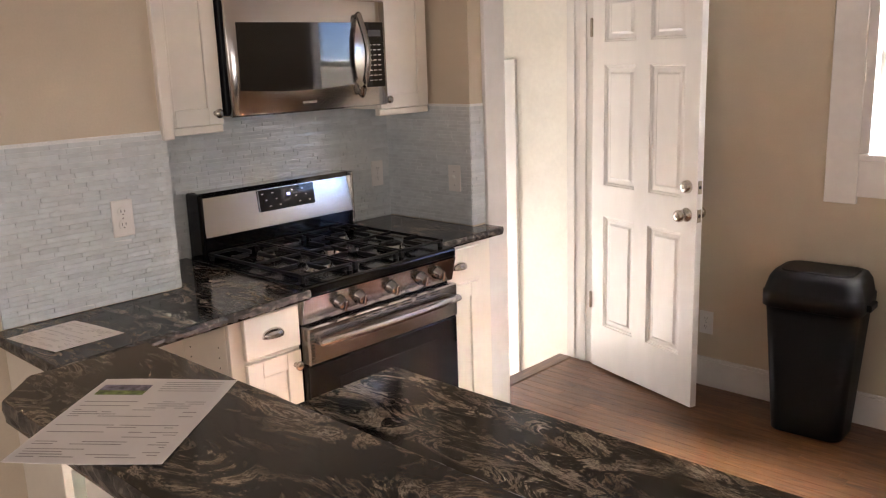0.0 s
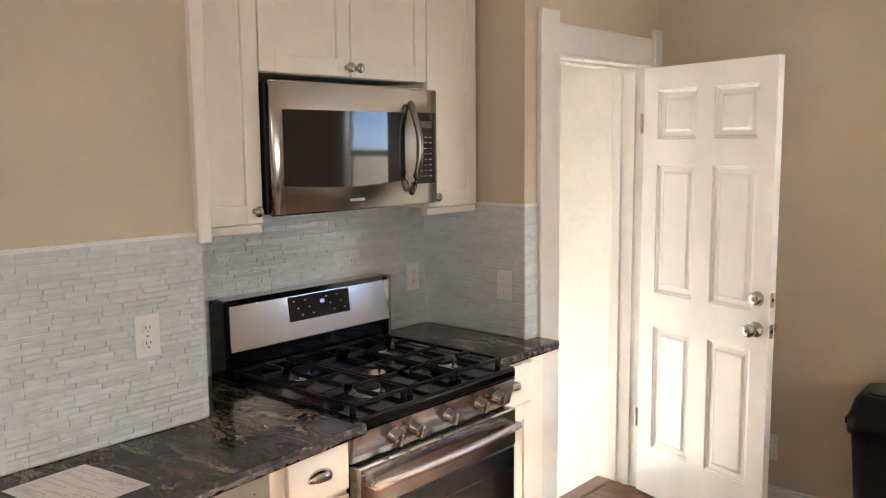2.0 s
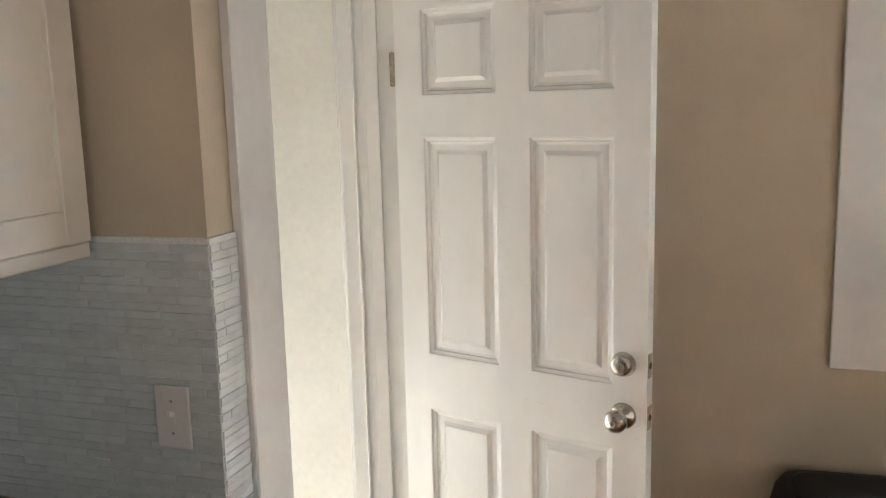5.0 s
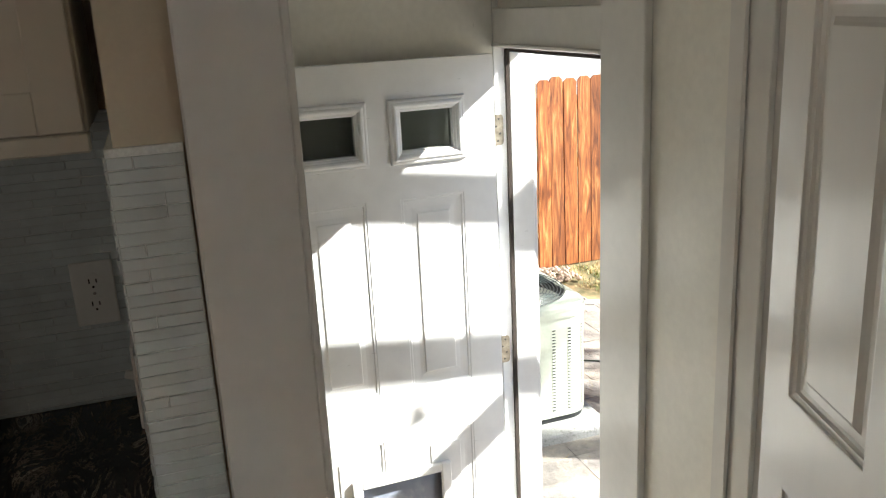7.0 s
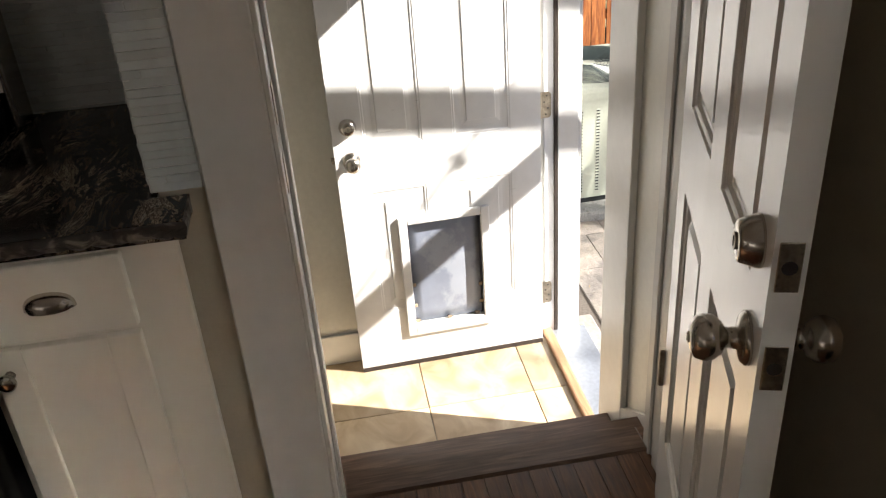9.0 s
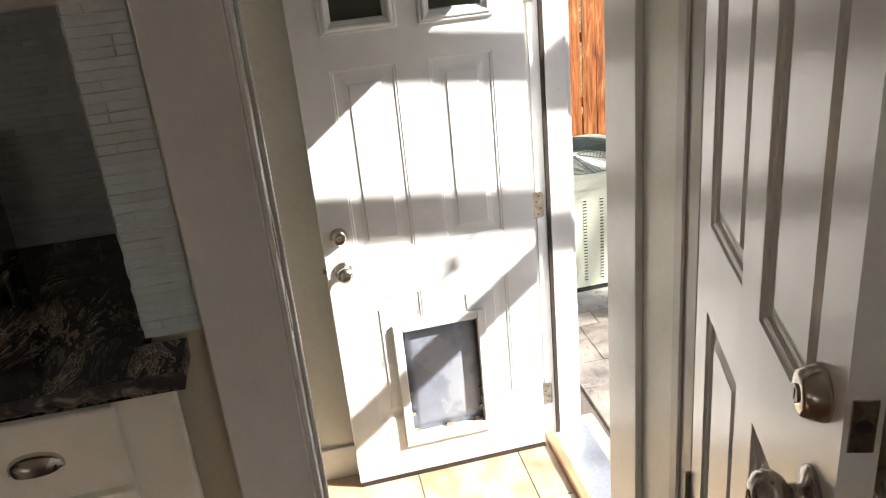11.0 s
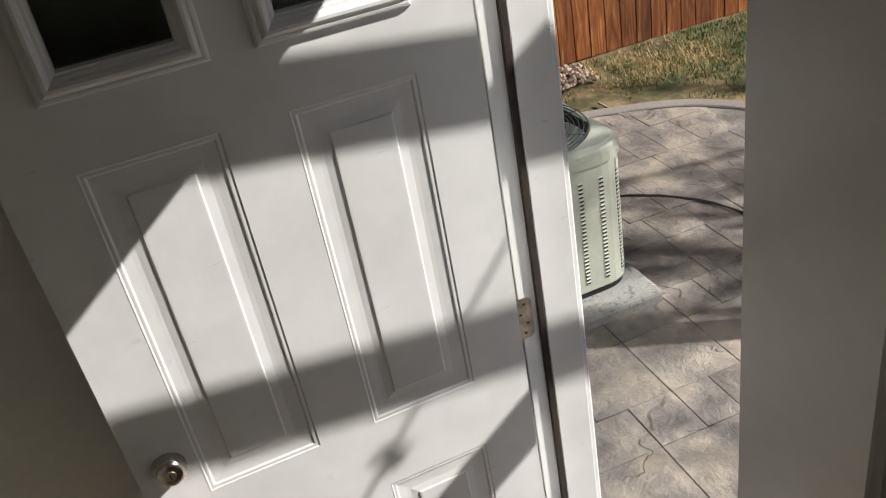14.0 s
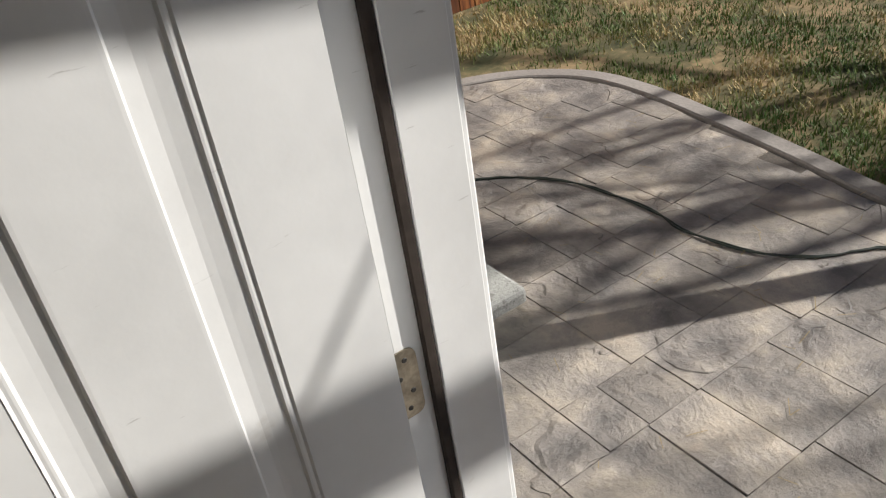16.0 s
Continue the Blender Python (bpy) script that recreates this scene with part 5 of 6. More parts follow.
outer = [(-7.6, 4.62), (-7.35, 5.6), (-7.08, 6.45), (-6.80, 7.08), (-6.40, 7.42), (-5.95, 7.50), (-5.35, 7.44), (-4.80, 7.36), (-4.35, 7.28), (-3.7, 7.25), (-2.8, 7.35), (-1.5, 7.5), (1.0, 7.5), (3.5, 7.5)]
def offset_line(line, d):
    out = []
    for i, p in enumerate(line):
        t = (line[min(i + 1, len(line) - 1)] - line[max(i - 1, 0)]).normalized()
        out.append(p + Vector((t.y, -t.x)) * d)
    return out
edge = [Vector(p) for p in curve_points([Vector(p) for p in outer], 8)]
inner = offset_line(edge, 0.125)
bm = bmesh.new()
prof = [(0.0, -0.10), (0.0, 0.0), (0.012, 0.010), (0.105, 0.010), (0.114, 0.002), (0.114, -0.03)]
rows = [[bm.verts.new((q.x, q.y, PATIO + h + 0.002)) for q in offset_line(edge, d)] for d, h in prof]
for a, b in zip(rows, rows[1:]):
    for i in range(len(edge) - 1):
        bm.faces.new((a[i], b[i], b[i + 1], a[i + 1]))
solid("patio_border", bm, M_CURB, "curved smooth grey concrete border of the patio", "kerb", "structure")
patio = solid("pavement", sheet([(p.x, p.y) for p in inner] + [(3.5, 4.61), (-7.5, 4.61)], PATIO - 0.08, PATIO - 0.005), M_JOINT, "stamped grey concrete patio with slate texture", "patio", "structure")

# AC condenser on its pad
pad = solid("concrete_pad", boxm(-5.90, -4.88, 4.74, 5.72, PATIO - 0.02, PATIO + 0.065, 0.02, 2), M_PAD, "rough grey concrete equipment pad on the patio", "pad")
AZ0, AZ1 = PATIO + 0.065, -0.055
ac = thing("air_conditioner", "sage grey outdoor air conditioner with louvred panels and top fan grille", "air conditioner", pose(-5.40, 5.27, AZ0, 0, 0, 2))
AW, AR = 0.785, 0.15
hA = AZ1 - AZ0
part("base", loft([(0.0, AW - 0.03, AW - 0.03, AR - 0.015, 0), (0.035, AW - 0.03, AW - 0.03, AR - 0.015, 0)]), M_ACDARK, ac, "dark base pan")
part("casing", loft([(0.035, AW - 0.01, AW - 0.01, AR - 0.005, 0), (hA - 0.075, AW - 0.01, AW - 0.01, AR - 0.005, 0)]), M_ACBODY, ac, "louvred enamelled steel casing")
bm = bmesh.new()
lv = [(hA - 0.078, AW + 0.006, AR), (hA - 0.040, AW + 0.006, AR), (hA - 0.020, AW - 0.004, AR), (hA - 0.008, AW - 0.022, AR - 0.01), (hA, AW - 0.05, AR - 0.02)]
rings = [[bm.verts.new((x, y, z)) for x, y in rounded_rect(0, 0, w, w, r)] for z, w, r in lv]
n = len(rings[0])
inner_ring = []
for x, y in rounded_rect(0, 0, 1, 1, 0.3):
    a = math.atan2(y, x)
    inner_ring.append(bm.verts.new((0.372 * math.cos(a), 0.372 * math.sin(a), hA + 0.003)))
low_ring = [bm.verts.new((v.co.x * 0.98, v.co.y * 0.98, hA - 0.006)) for v in inner_ring]
rings += [inner_ring, low_ring]
for a, b in zip(rings, rings[1:]):
    for i in range(n):
        bm.faces.new((a[i], a[(i + 1) % n], b[(i + 1) % n], b[i]))
part("top_cover", bm, M_ACBODY, ac, "sage grey top cover")
part("fan_well", lathe([(0.0005, hA - 0.12), (0.366, hA - 0.30), (0.366, hA - 0.004), (0.360, hA - 0.004), (0.360, hA - 0.290), (0.0005, hA - 0.290)], 36), M_ACDARK, ac, "dark fan well")
gr = part("fan_grille", lathe([(0.0005, hA + 0.006), (0.040, hA + 0.006), (0.040, hA + 0.012), (0.035, hA + 0.015), (0.0005, hA + 0.015)], 24), M_ACBODY, ac, "round grille hub")
part("fan_motor", lathe([(0.0005, hA - 0.20), (0.075, hA - 0.20), (0.08, hA - 0.19), (0.08, hA - 0.035), (0.065, hA - 0.02), (0.0005, hA - 0.018)], 24), M_ACBODY, ac, "round fan motor under the grille", True)
for k in range(16):
    r = 0.060 + 0.0203 * k
    part("ring_wire", tube([(r * math.cos(2 * math.pi * i / 36), r * math.sin(2 * math.pi * i / 36), hA + 0.012 - 0.02 * (r - 0.09)) for i in range(37)], 0.0028, 5), M_ACWIRE, gr)
for k in range(8):
    a = 2 * math.pi * k / 8
    part("spoke", tube([(0.035 * math.cos(a), 0.035 * math.sin(a), hA + 0.010), (0.37 * math.cos(a), 0.37 * math.sin(a), hA + 0.004)], 0.003, 5), M_ACWIRE, gr)
# louvres: columns of small hooded slots, following the rounded casing
def louvre_mesh():
    bm = bmesh.new()
    box_into(bm, -0.0095, 0.0095, -0.004, 0.0042, -0.0065, 0.0005)
    for f in bm.faces:
        f.material_index = 1
    vs = [bm.verts.new(v) for v in ((-0.011, 0.0, 0.005), (0.011, 0.0, 0.005), (0.0100, 0.0045, 0.0012), (-0.0100, 0.0045, 0.0012), (-0.011, 0, 0.0006), (0.011, 0, 0.0006))]
    for q in ((0, 1, 2, 3), (3, 2, 5, 4), (0, 3, 4), (1, 5, 2)):
        bm.faces.new([vs[i] for i in q])
    return mesh_from(bm, "louvre", (M_ACBODY, M_ACDARK))
louvre_me = louvre_mesh()
def round_casing(s):
    """Place and outward heading at arc length s from the middle of the +x side."""
    flat, r = AW / 2 - AR, AR - 0.005
    if abs(s) <= flat:
        return AW / 2 - 0.005, s, 0.0
    a = (abs(s) - flat) / r
    sg = 1 if s > 0 else -1
    if a <= math.pi / 2:
        return flat + r * math.cos(a), sg * (flat + r * math.sin(a)), sg * math.degrees(a)
    return flat - (a - math.pi / 2) * r, sg * (flat + r), sg * 90.0
for col in range(-5, 6):
    lx, ly, ang = round_casing(col * 0.102 + 0.03)
    for k in range(27):
        piece("louvre", louvre_me, ac, pose(lx, ly, 0.085 + 0.0192 * k, 0, 0, ang - 90))
for s0 in (-0.30, 0.33):
    lx, ly, ang = round_casing(s0)
    part("panel_seam", boxm(-0.002, 0.002, -0.004, 0.002, 0.05, hA - 0.09, 0.0008), M_ACBODY, ac, m=pose(lx, ly, 0, 0, 0, ang - 90))
part("data_label", boxm(0.0, 0.0012, -0.016, 0.016, -0.045, 0.045, 0), M_PAPER, ac, "small white rating label", m=pose(AW / 2 - AR + (AR - 0.0045) * math.cos(0.75), AW / 2 - AR + (AR - 0.0045) * math.sin(0.75), hA - 0.15, 0, 0, 43))

# fence of dog-eared cedar pickets
fence = thing("fence", "tall orange-brown stained cedar picket fence", "fence", pose(-8.06, 0, PATIO - 0.02))
fh = 1.80
def picket(w, h):
    bm = bmesh.new()
    shape = [(-w / 2, 0), (w / 2, 0), (w / 2, h - 0.03), (w / 2 - 0.03, h), (-w / 2 + 0.03, h), (-w / 2, h - 0.03)]
    f = [bm.verts.new((0.009, y, z)) for y, z in shape]
    b = [bm.verts.new((-0.009, y, z)) for y, z in shape]
    bm.faces.new(f)
    bm.faces.new(b[::-1])
    for i in range(6):
        bm.faces.new((f[i], b[i], b[(i + 1) % 6], f[(i + 1) % 6]))
    return mesh_from(bm, "picket", M_FENCE)
pk = [picket(0.129, fh + d) for d in (0.0, 0.012, -0.01)]
rnd = random.Random(11)
y = 2.0
while y < 15:
    piece("picket", pk[rnd.randrange(3)], fence, pose(rnd.uniform(-0.003, 0.003), y, 0, rnd.uniform(-0.4, 0.4), 0, rnd.uniform(-1.5, 1.5)))
    y += 0.1415
for z in (0.35, 0.95, 1.5):
    part("rail", boxm(-0.052, -0.012, 2.0, 15.0, z, z + 0.085, 0.003), M_FENCE, fence)
for k in range(6):
    part("post", boxm(-0.142, -0.053, 2.2 + 2.4 * k, 2.29 + 2.4 * k, -0.05, fh - 0.05, 0.004), M_FENCE, fence)

# rocks along the fence foot
rbm = bmesh.new()
rnd = random.Random(3)
for k in range(700):
    x, yy, s = rnd.uniform(-8.0, -7.55), rnd.uniform(4.8, 6.95), rnd.uniform(0.018, 0.045)
    c = Vector((x, yy, PATIO - 0.02 + s * 0.4))
    vs = [rbm.verts.new(c + Vector((a * s * rnd.uniform(0.7, 1.2), b * s * rnd.uniform(0.7, 1.2), d * s * 0.7))) for a, b, d in ((1, 0, 0), (-1, 0, 0), (0, 1, 0), (0, -1, 0), (0, 0, 1), (0, 0, -1))]
    for q in ((0, 2, 4), (2, 1, 4), (1, 3, 4), (3, 0, 4), (2, 0, 5), (1, 2, 5), (3, 1, 5), (0, 3, 5)):
        rbm.faces.new([vs[i] for i in q])
solid("pebbles", rbm, M_ROCK, "brown pebbles along the foot of the fence", "pebbles", "stuff")

# lawn blades
def inside_patio(x, yy):
    for i in range(len(edge) - 1):
        p, q = edge[i], edge[i + 1]
        if p.x <= x <= q.x:
            t = (x - p.x) / max(1e-6, q.x - p.x)
            return yy < p.y + (q.y - p.y) * t + 0.01
    return False
verts, faces = [], []
rnd = random.Random(8)
for k in range(120000):
    x, yy = rnd.uniform(-8.0, -2.2), rnd.uniform(5.6, 11.5)
    if inside_patio(x, yy) or (x < -7.55 and yy < 6.9):
        continue
    dens = noise.noise((x * 1.1, yy * 1.1, 0)) + 0.5 * noise.noise((x * 3.5, yy * 3.5, 3))
    if dens < rnd.uniform(-0.55, 0.25):
        continue
    h, a, lean = rnd.uniform(0.02, 0.055), rnd.uniform(0, 6.283), rnd.uniform(0.0, 0.05)
    w = rnd.uniform(0.003, 0.006)
    z = ground_z(x, yy) - 0.002
    ca, sa = math.cos(a), math.sin(a)
    b = len(verts)
    verts += [(x - w * ca, yy - w * sa, z), (x + w * ca, yy + w * sa, z), (x + lean * sa, yy - lean * ca, z + h)]
    faces.append((b, b + 1, b + 2))
gme = bpy.data.meshes.new("grass")
gme.from_pydata(verts, [], faces)
gme.materials.append(M_GRASS)
tagged(new("grass", gme), "sparse green and straw-coloured lawn grass", "grass", kind="stuff")

# the cable lying across the patio
ctrl = [(-6.3, 5.35, 0), (-5.82, 6.13, 0), (-5.60, 6.34, 0), (-5.35, 6.465, 0), (-5.15, 6.486, 0), (-4.92, 6.49, 0), (-4.75, 6.47, 0), (-4.50, 6.51, 0), (-4.29, 6.66, 0), (-4.15, 6.86, 0), (-3.9, 7.05, 0), (-3.2, 7.1, 0)]
for dy, lab in ((0.0, "thin dark green cable lying across the patio"), (0.014, "second thin dark cable beside the first on the patio")):
    pts = [p + Vector((0.004 * math.sin(7 * i * 0.3), dy * math.cos(i * 0.35), PATIO + 0.0125)) for i, p in enumerate(curve_points([Vector(c) for c in ctrl], 8))]
    solid("cable", tube(pts, 0.0044, 6), M_HOSE, lab, "cable", smooth=True)

# unseen beams above the door, added to cast shadow bands on its leaf
def beam(label, a, b, w, h):
    a, b = Vector(a), Vector(b)
    bm = boxm(0, (b - a).length, -w / 2, w / 2, -h / 2, h / 2, 0.006)
    d = b - a
    solid("shadow_beam", bm, M_TRIM, label, "beam", m=Matrix.Translation(a) @ d.to_track_quat("X", "Z").to_matrix().to_4x4())
beam("unseen white beam from the house wall, added to shade the back door", (-2.680, 4.62, 1.90), (-2.598, 7.5, 1.90), 0.05, 0.08)
beam("unseen white beam from the house wall, added to shade the back door", (-2.956, 4.62, 1.90), (-2.872, 7.0, 1.90), 0.05, 0.08)
# unseen beam, set back along the sun so its shadow crosses the patio
gx0, gy0, gx1, gy1 = -4.75, 5.44, -4.085, 6.73
hgt = 1.5
sh = SUN_DIR * (hgt / SUN_DIR.z)
pa_, pb_ = Vector((gx0, gy0, PATIO)) + sh, Vector((gx1, gy1, PATIO)) + sh
dd = (pb_ - pa_).normalized()
beam("unseen white beam above the patio, added to cast a shadow across it", pa_ - dd * 0.75, pb_ + dd * 2.2, 0.14, 0.09)

# unseen slanting wire with discs, then a railing, both added to shade the door
stay = thing("shadow_wire", "unseen thin slanting wire with round discs, added to shade the back door", "wire")
part("wire", tube([(-2.6, 4.665, 0.115), (-2.6, 5.635, 1.25), (-2.6, 6.705, 2.49)], 0.0045, 6), M_HOSE, stay)
part("shadow_disc", lathe([(0.0005, -0.004), (0.024, -0.004), (0.028, 0.0), (0.024, 0.004), (0.0005, 0.004)], 14, "X"), M_HOSE, stay, smooth=True, m=pose(-2.6, 6.105, 1.775))
part("small_shadow_disc", lathe([(0.0005, -0.004), (0.014, -0.003), (0.016, 0.0), (0.014, 0.003), (0.0005, 0.004)], 12, "X"), M_HOSE, stay, smooth=True, m=pose(-2.6, 6.078, 1.795))
part("hook", boxm(-2.64, -2.56, 6.655, 6.755, 2.485, 2.60, 0.005), M_TRIM, stay)
# unseen rail, added so that a diagonal shadow band crosses the door
rail = thing("railing", "unseen white wooden railing added to shade the back door", "railing")
part("top_rail", boxm(-2.86, -1.50, 5.925, 5.955, 1.30, 1.44, 0.005), M_TRIM, rail)
for x in (-1.90, -1.56):
    part("post", boxm(x - 0.045, x + 0.045, 5.956, 6.046, PATIO, 1.42, 0.006), M_TRIM, rail)

# bare trees beyond the patio
def bare_tree(name, label, base, height, seed, spread=0.55):
    rnd = random.Random(seed)
    root = thing(name, label, "tree", Matrix.Translation(base))
    trunk_pts = [Vector((0.06 * math.sin(k * 1.3 + seed), 0.06 * math.cos(k + seed), height * 0.4 * k / 5)) for k in range(6)]
    part("trunk", tube(trunk_pts, [0.17 - 0.012 * k for k in range(6)], 9), M_BARK, root, smooth=True)
    crown = bmesh.new()
    def twig(p, d, length, r, depth):
        pts = [p]
        for s in range(3):
            d = (d + Vector((rnd.uniform(-0.25, 0.25), rnd.uniform(-0.25, 0.25), rnd.uniform(-0.05, 0.2)))).normalized()
            pts.append(pts[-1] + d * length / 3)
        t = tube(pts, [r, r * 0.85, r * 0.7, r * 0.5], 5 if depth < 2 else 3)
        me = bpy.data.meshes.new("t")
        t.to_mesh(me)
        t.free()
        crown.from_mesh(me)
        bpy.data.meshes.remove(me)
        if depth < 4:
            for k in range(3 if depth else 4):
                q = pts[rnd.choice((1, 2, 3))]
                nd = (d + Vector((rnd.uniform(-1, 1), rnd.uniform(-1, 1), rnd.uniform(-0.3, 0.7))) * (spread + 0.3)).normalized()
                twig(q, nd, length * rnd.uniform(0.55, 0.8), r * 0.55, depth + 1)
    for k in range(5):
        a = 2 * math.pi * k / 5 + rnd.random()
        twig(trunk_pts[-1] - Vector((0, 0, 0.2 * rnd.random())), Vector((spread * math.cos(a), spread * math.sin(a), 0.8)).normalized(), height * 0.28, 0.07, 0)
    part("crown", crown, M_BARK, root)
    return root
bare_tree("bare_tree", "leafless tree with fine grey branches behind the patio", (-1.5, 14.6, PATIO - 0.1), 8.5, 4)

# garage seen through the kitchen window, and a neighbour's house over the fence
gar = thing("garage", "pale sided garage with a grey shingle roof across the yard", "garage", pose(2.0, 21.0, PATIO - 0.05))
part("wall", boxm(-5, 5, 0, 6, 0, 2.5, 0.02), M_GREYSIDING, gar)
for k in range(12):
    part("siding_board", boxm(-5.01, 5.01, -0.035, 0.0, 0.05 + 0.2 * k, 0.24 + 0.2 * k, 0.006), M_GREYSIDING, gar)
bm = bmesh.new()
vs = [bm.verts.new(p) for p in ((-5.4, -0.5, 2.4), (5.4, -0.5, 2.4), (5.4, 3, 4.3), (-5.4, 3, 4.3), (5.4, 6.5, 2.4), (-5.4, 6.5, 2.4))]
for q in ((0, 1, 2, 3), (3, 2, 4, 5), (0, 3, 5), (1, 4, 2), (0, 5, 4, 1)):
    bm.faces.new([vs[i] for i in q])
part("roof", bm, M_ROOF, gar)
part("garage_door", boxm(-3.5, -0.8, -0.075, -0.036, 0.05, 2.15, 0.01), M_GREYSIDING, gar)
nh = thing("neighbour_house", "pale house with a low roof beyond the fence", "house", pose(-22.0, 8.0, PATIO - 0.1))
part("wall", boxm(-6, 0, -7, 9, 0, 2.7, 0.02), M_SIDING, nh)
bm = bmesh.new()
vs = [bm.verts.new(p) for p in ((0.6, -7.5, 2.6), (0.6, 9.5, 2.6), (-3, 9.5, 4.4), (-3, -7.5, 4.4), (-6.6, 9.5, 2.6), (-6.6, -7.5, 2.6))]
for q in ((0, 1, 2, 3), (3, 2, 4, 5), (0, 3, 5), (1, 4, 2), (0, 5, 4, 1)):
    bm.faces.new([vs[i] for i in q])
part("roof", bm, M_ROOF, nh)


# ---- many small pieces: mosaic, floorboards, landing tiles, patio stones ----
def chamfer_box(w, d, h, c):
    """A tile of length w (x), height d (y), standing h proud (z), with chamfered front edges."""
    bm = bmesh.new()
    lo = [bm.verts.new(p) for p in ((0, 0, 0), (w, 0, 0), (w, d, 0), (0, d, 0))]
    mi = [bm.verts.new((v.co.x, v.co.y, h - c)) for v in lo]
    hi = [bm.verts.new(p) for p in ((c, c, h), (w - c, c, h), (w - c, d - c, h), (c, d - c, h))]
    for a, b in ((lo, mi), (mi, hi)):
        for i in range(4):
            bm.faces.new((a[i], a[(i + 1) % 4], b[(i + 1) % 4], b[i]))
    bm.faces.new(hi)
    return bm


ROW = 0.0153
TILE_LENGTHS = (0.055, 0.075, 0.098, 0.125, 0.150)
tile_meshes = {}
def tile_mesh(w):
    w = round(w, 3)
    if w not in tile_meshes:
        tile_meshes[w] = mesh_from(chamfer_box(w - 0.0010, ROW - 0.0008, 0.0068, 0.0008), "tile", M_TILE)
    return tile_meshes[w]


def mosaic(name, label, origin, right, length, height, seed, parts_ok=True):
    """Rows of glass sticks on a wall. right: unit vector along the wall; the face looks along right x up."""
    rnd = random.Random(seed)
    r, up = Vector(right), Vector((0, 0, 1))
    nrm = r.cross(up)
    m = Matrix((( r.x, up.x, nrm.x, origin[0]), (r.y, up.y, nrm.y, origin[1]), (r.z, up.z, nrm.z, origin[2]), (0, 0, 0, 1)))
    root = thing(name, label, "backsplash", m, kind="structure")
    part("grout_bed", boxm(0, length, 0, height, -0.004, 0.0060, 0), M_GROUT, root)
    rest = bmesh.new()
    for k in range(int(height / ROW)):
        x = 0.0
        first = True
        while x < length - 0.004:
            w = rnd.choice(TILE_LENGTHS)
            if first:
                w = rnd.choice((0.025, 0.045, 0.075) if length > 0.2 else (0.03, 0.06, length, length, length))
                first = False
            w = min(w, length - x)
            if length - x - w < 0.015:
                w = length - x
            mm = pose(x, k * ROW, 0.0008 + (0.0011 if k % 2 else 0.0) + rnd.uniform(-0.0007, 0.0007), rnd.uniform(-1.5, 1.5) + (2.6 if k % 3 else -2.4), rnd.uniform(-0.5, 0.5), 0)
            if parts_ok:
                piece("tile", tile_mesh(w), root, mm)
            else:
                t = chamfer_box(w - 0.0010, ROW - 0.0008, 0.0068, 0.0008)
                t.transform(mm)
                me = bpy.data.meshes.new("t")
                t.to_mesh(me)
                t.free()
                rest.from_mesh(me)
                bpy.data.meshes.remove(me)
            x += w
    if not parts_ok:
        tagged(part("tiles", rest, M_TILE, root), kind="stuff")
    else:
        rest.free()
    return root


mosaic("backsplash_west", "pale glass stick mosaic on the wall beside the stove", (-2.0765, 1.4265, CT + 0.002), (0, 1, 0), 0.560, 0.530, 1)
mosaic("backsplash_return", "pale glass stick mosaic on the alcove return wall", (-2.474, 3.367, CT + 0.002), (1, 0, 0), 0.529, 0.530, 2)
mosaic("backsplash_end", "pale glass stick mosaic on the end of the wall", (-1.9515, 3.3615, CT + 0.002), (0, 1, 0), 0.088, 0.530, 3)
mosaic("backsplash_alcove", "pale glass stick mosaic at the back of the cooking alcove", (-2.4805, 2.012, 0.90), (0, 1, 0), 1.350, 0.570, 4, False)
mosaic("backsplash_edge", "pale glass stick mosaic wrapping the corner", (-2.080, 1.987, CT + 0.002), (0, 1, 0), 0.020, 0.530, 6, False)

# oak strip floor, boards along x
floor_ob = bpy.data.objects["floor"]
rnd = random.Random(21)
board_meshes = {}
BW = 0.057
rest = bmesh.new()
count = 0
row = 0
while row * BW < 2.5:
    y0 = 4.448 - (row + 1) * BW
    x = -2.108
    first = rnd.uniform(0.2, 0.9)
    while x < 0.9:
        w = round(first if first else rnd.choice((0.45, 0.6, 0.75, 0.9, 1.1)), 2)
        first = 0
        if w not in board_meshes:
            board_meshes[w] = mesh_from(chamfer_box(w - 0.0008, BW - 0.0007, 0.012, 0.0008), "board", M_OAK)
        piece("board", board_meshes[w], floor_ob, pose(x, y0, -0.012, rnd.uniform(-0.05, 0.05), 0, 0))
        x += w
        count += 1
    row += 1
bm = bmesh.new()
for k in range(75):
    y0 = 4.448 - (row + k + 1) * BW
    x = -2.108 + rnd.uniform(-0.8, 0)
    while x < 3.38:
        w = rnd.uniform(0.5, 1.3)
        xa, xb = max(x, -2.108), min(x + w, 3.39)
        if xb - xa > 0.02:
            box_into(bm, xa + 0.0004, xb - 0.0004, y0 + 0.0004, y0 + BW - 0.0004, -0.012, 0.0)
        x += w
tagged(part("boards", bm, M_OAK, floor_ob), kind="stuff")

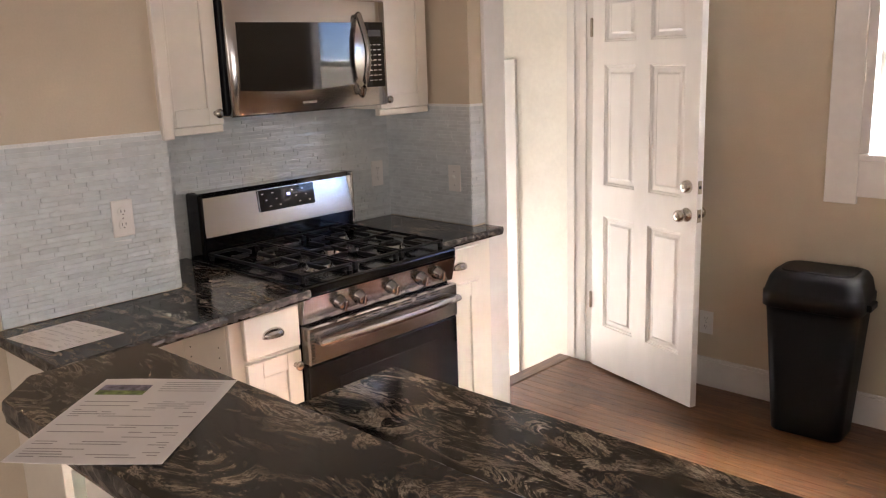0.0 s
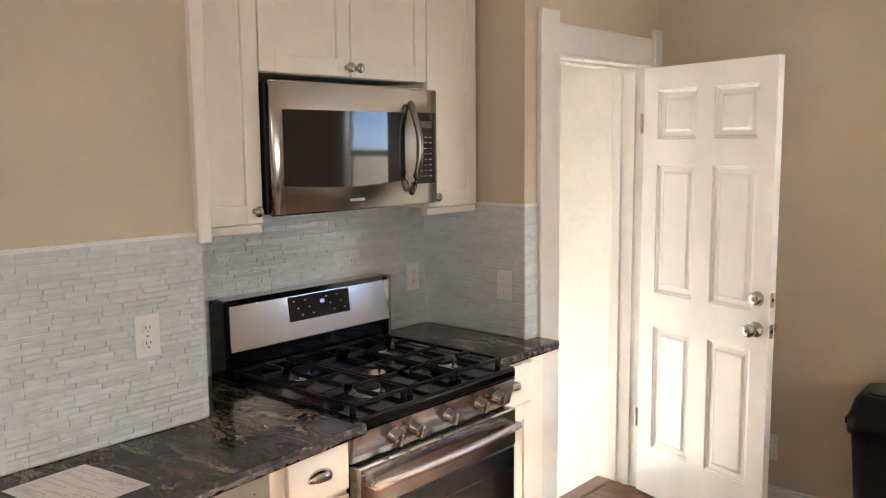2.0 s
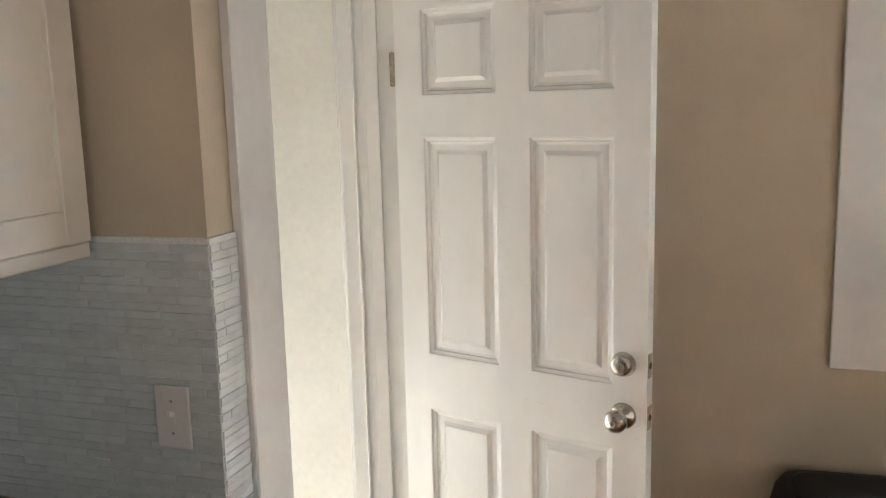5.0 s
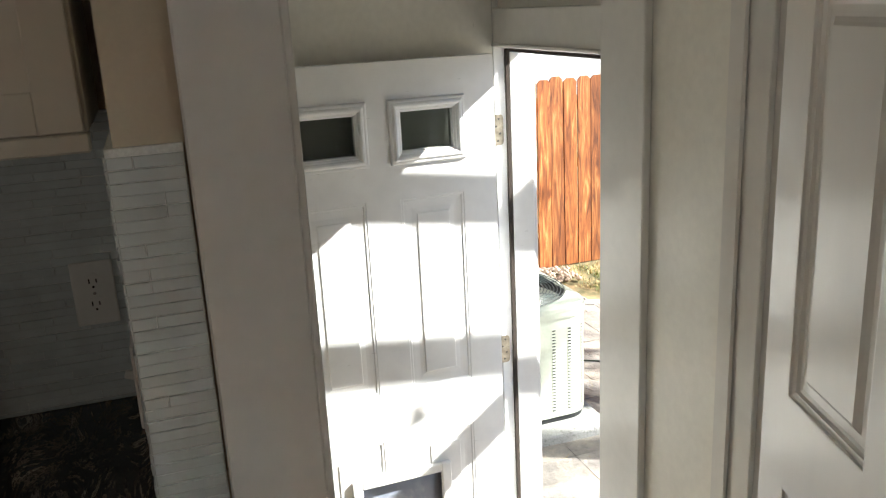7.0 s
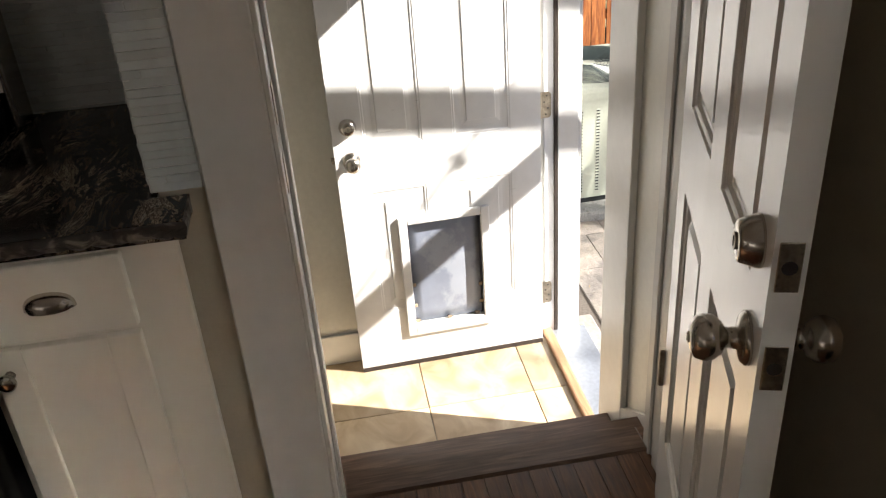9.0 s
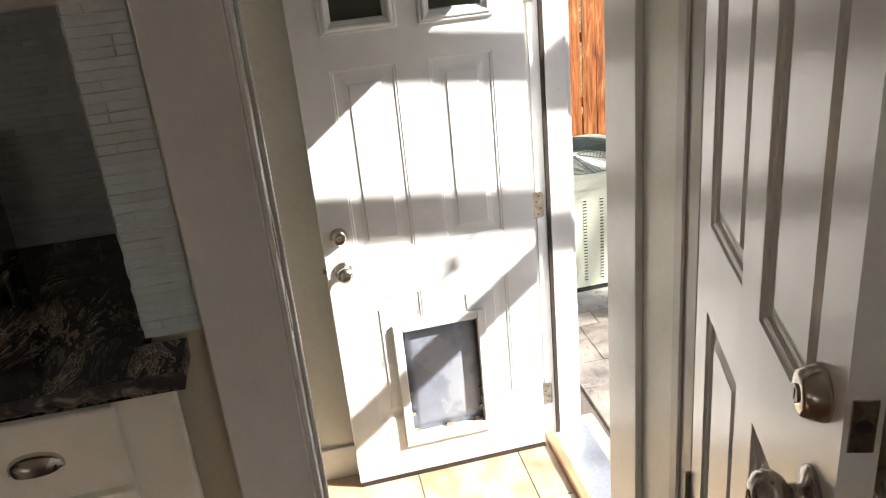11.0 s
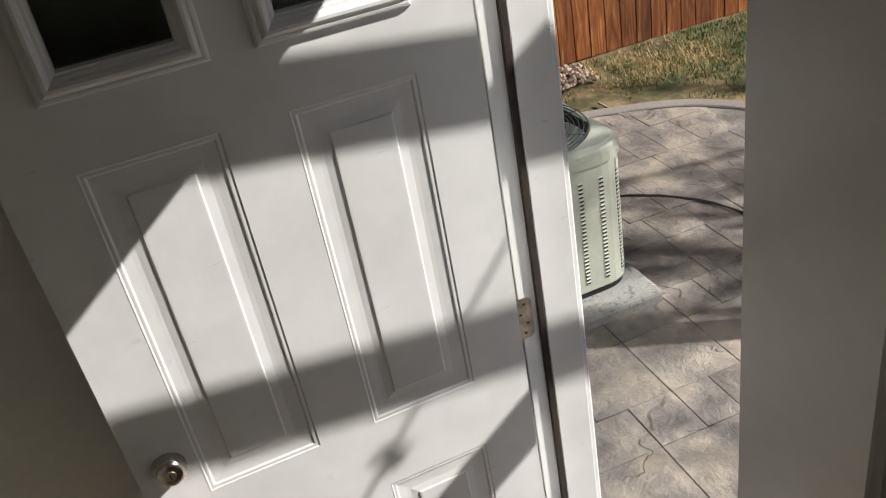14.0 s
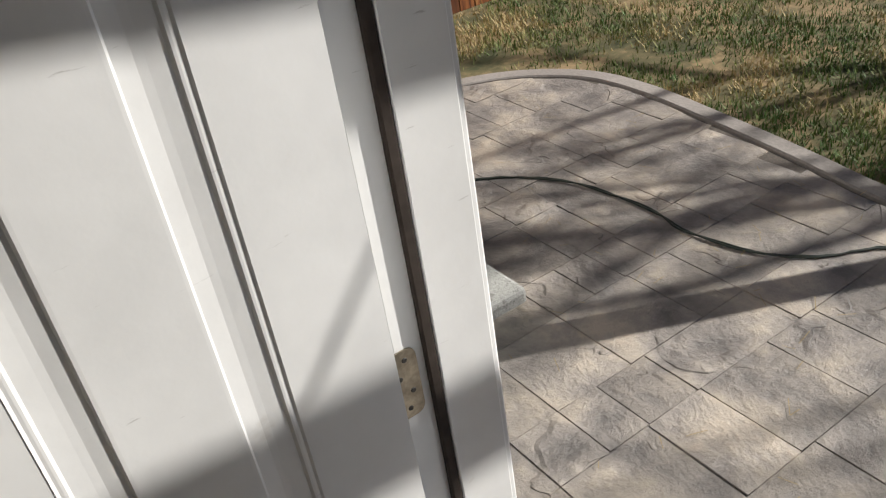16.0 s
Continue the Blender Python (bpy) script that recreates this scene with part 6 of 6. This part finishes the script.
# travertine on the landing
land_ob = bpy.data.objects["landing_floor"]
TS = 0.411
tl = mesh_from(chamfer_box(TS - 0.004, TS - 0.004, 0.008, 0.0012), "floor_tile", M_TRAV)
for i in range(-2, 3):
    for k in range(-5, 2):
        x, y = -3.097 + i * TS, 3.907 + k * TS
        if x < FARX - 0.39 or x > -2.3 or y > 4.45:
            continue
        xa, xb, ya, yb = max(x, FARX + 0.002), min(x + TS, -2.14), max(y, 1.91), min(y + TS, 4.452)
        if xb - xa < 0.03 or yb - ya < 0.03:
            continue
        if xb - xa > TS - 0.001 and yb - ya > TS - 0.001:
            piece("floor_tile", tl, land_ob, pose(xa + 0.002, ya + 0.002, LAND - 0.008))
        else:
            piece("floor_tile", mesh_from(chamfer_box(xb - xa - 0.004, yb - ya - 0.004, 0.008, 0.0012), "floor_tile", M_TRAV), land_ob, pose(xa + 0.002, ya + 0.002, LAND - 0.008))

# stamped stones, rows along x
rnd = random.Random(33)
def stone_mesh(w, ds, seed):
    """A slate-like slab: a grid with an uneven top and broken edges."""
    r2 = random.Random(seed)
    bm = bmesh.new()
    nx, ny = 5, 4
    g = [[bm.verts.new((w * i / nx + (r2.uniform(-0.004, 0.004) if 0 < i < nx else 0), ds[i] * k / ny + (r2.uniform(-0.004, 0.004) if 0 < k < ny else 0),
                        (0.0055 if 0 < i < nx and 0 < k < ny else 0.0048) + r2.uniform(-0.0012, 0.0012))) for k in range(ny + 1)] for i in range(nx + 1)]
    for i in range(nx):
        for k in range(ny):
            bm.faces.new((g[i][k], g[i + 1][k], g[i + 1][k + 1], g[i][k + 1]))
    rim = [g[i][0] for i in range(nx + 1)] + [g[nx][k] for k in range(1, ny + 1)] + [g[i][ny] for i in range(nx - 1, -1, -1)] + [g[0][k] for k in range(ny - 1, 0, -1)]
    rim = [bm.verts.new(v.co) for v in rim]
    low = [bm.verts.new((v.co.x, v.co.y, -0.012)) for v in rim]
    for i in range(len(rim)):
        bm.faces.new((rim[i], low[i], low[(i + 1) % len(rim)], rim[(i + 1) % len(rim)]))
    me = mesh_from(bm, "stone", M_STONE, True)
    return me
def within(x, yy):
    for i in range(len(inner) - 1):
        p, q = inner[i], inner[i + 1]
        if p.x <= x <= q.x:
            return yy < p.y + (q.y - p.y) * (x - p.x) / max(1e-6, q.x - p.x) - 0.005
    return False
def clip_height(x, y0, y1):
    yy = y1
    while yy > y0 and not within(x, yy):
        yy -= 0.01
    return yy
# columns of two widths run out from the house, their cross joints staggered
KNOWN_JOINTS = {0: (5.40, 5.73, 5.92, 6.08, 6.25, 6.62), 1: (5.40, 5.73, 6.09, 6.31, 6.82), 2: (5.20, 5.40, 5.57, 5.79, 6.31, 6.89), 3: (5.20, 5.56, 5.80, 6.13, 6.38, 6.89), 4: (5.30, 5.86, 6.22, 6.60)}
seed = 0
for col in range(-8, 10):
    x0 = -4.96 + 0.605 * (col // 2) + (0.235 if col % 2 else 0.0)
    w = 0.37 if col % 2 else 0.235
    cuts = list(KNOWN_JOINTS.get(col, ()))
    yy = cuts[-1] if cuts else 4.66 + rnd.uniform(-0.2, 0.2)
    while cuts and cuts[0] > 4.9:
        cuts.insert(0, round(cuts[0] - rnd.choice((0.22, 0.34)), 3))
    while yy < 7.6:
        cuts.append(yy)
        yy += rnd.choice((0.20, 0.24, 0.34, 0.46, 0.55))
    cuts = sorted(set(max(4.63, c) for c in cuts))
    for y0, y1 in zip(cuts, cuts[1:]):
        ds = [max(0.012, clip_height(x0 + w * k / 5, y0, y1) - y0 - 0.0055) for k in range(6)]
        if max(ds) < 0.04 or (-5.88 < x0 and x0 + w < -4.90 and y1 < 5.70):
            continue
        seed += 1
        piece("stone", stone_mesh(w - rnd.choice((0.002, 0.003, 0.004)), ds, seed), patio, pose(x0 + 0.001, y0 + 0.001, PATIO + rnd.uniform(-0.0015, 0.0015), rnd.uniform(-0.25, 0.25), rnd.uniform(-0.2, 0.2), 0))
# straw and leaf litter on the patio
verts, faces = [], []
rnd = random.Random(14)
for k in range(160):
    x, yy = rnd.uniform(-6.5, -2.8), rnd.uniform(4.8, 7.2)
    if not within(x, yy):
        continue
    a, ln = rnd.uniform(0, 6.283), rnd.uniform(0.02, 0.08)
    dx, dy = ln * math.cos(a), ln * math.sin(a)
    b = len(verts)
    z = PATIO + 0.0125
    verts += [(x, yy, z), (x + dx, yy + dy, z + 0.003), (x + dx - 0.002 * math.sin(a), yy + dy + 0.002 * math.cos(a), z + 0.003), (x - 0.002 * math.sin(a), yy + 0.002 * math.cos(a), z)]
    faces.append((b, b + 1, b + 2, b + 3))
sme = bpy.data.meshes.new("straw")
sme.from_pydata(verts, [], faces)
sme.materials.append(M_STRAW)
tagged(new("straw", sme), "dry grass stalks scattered on the patio", "straw", kind="stuff")
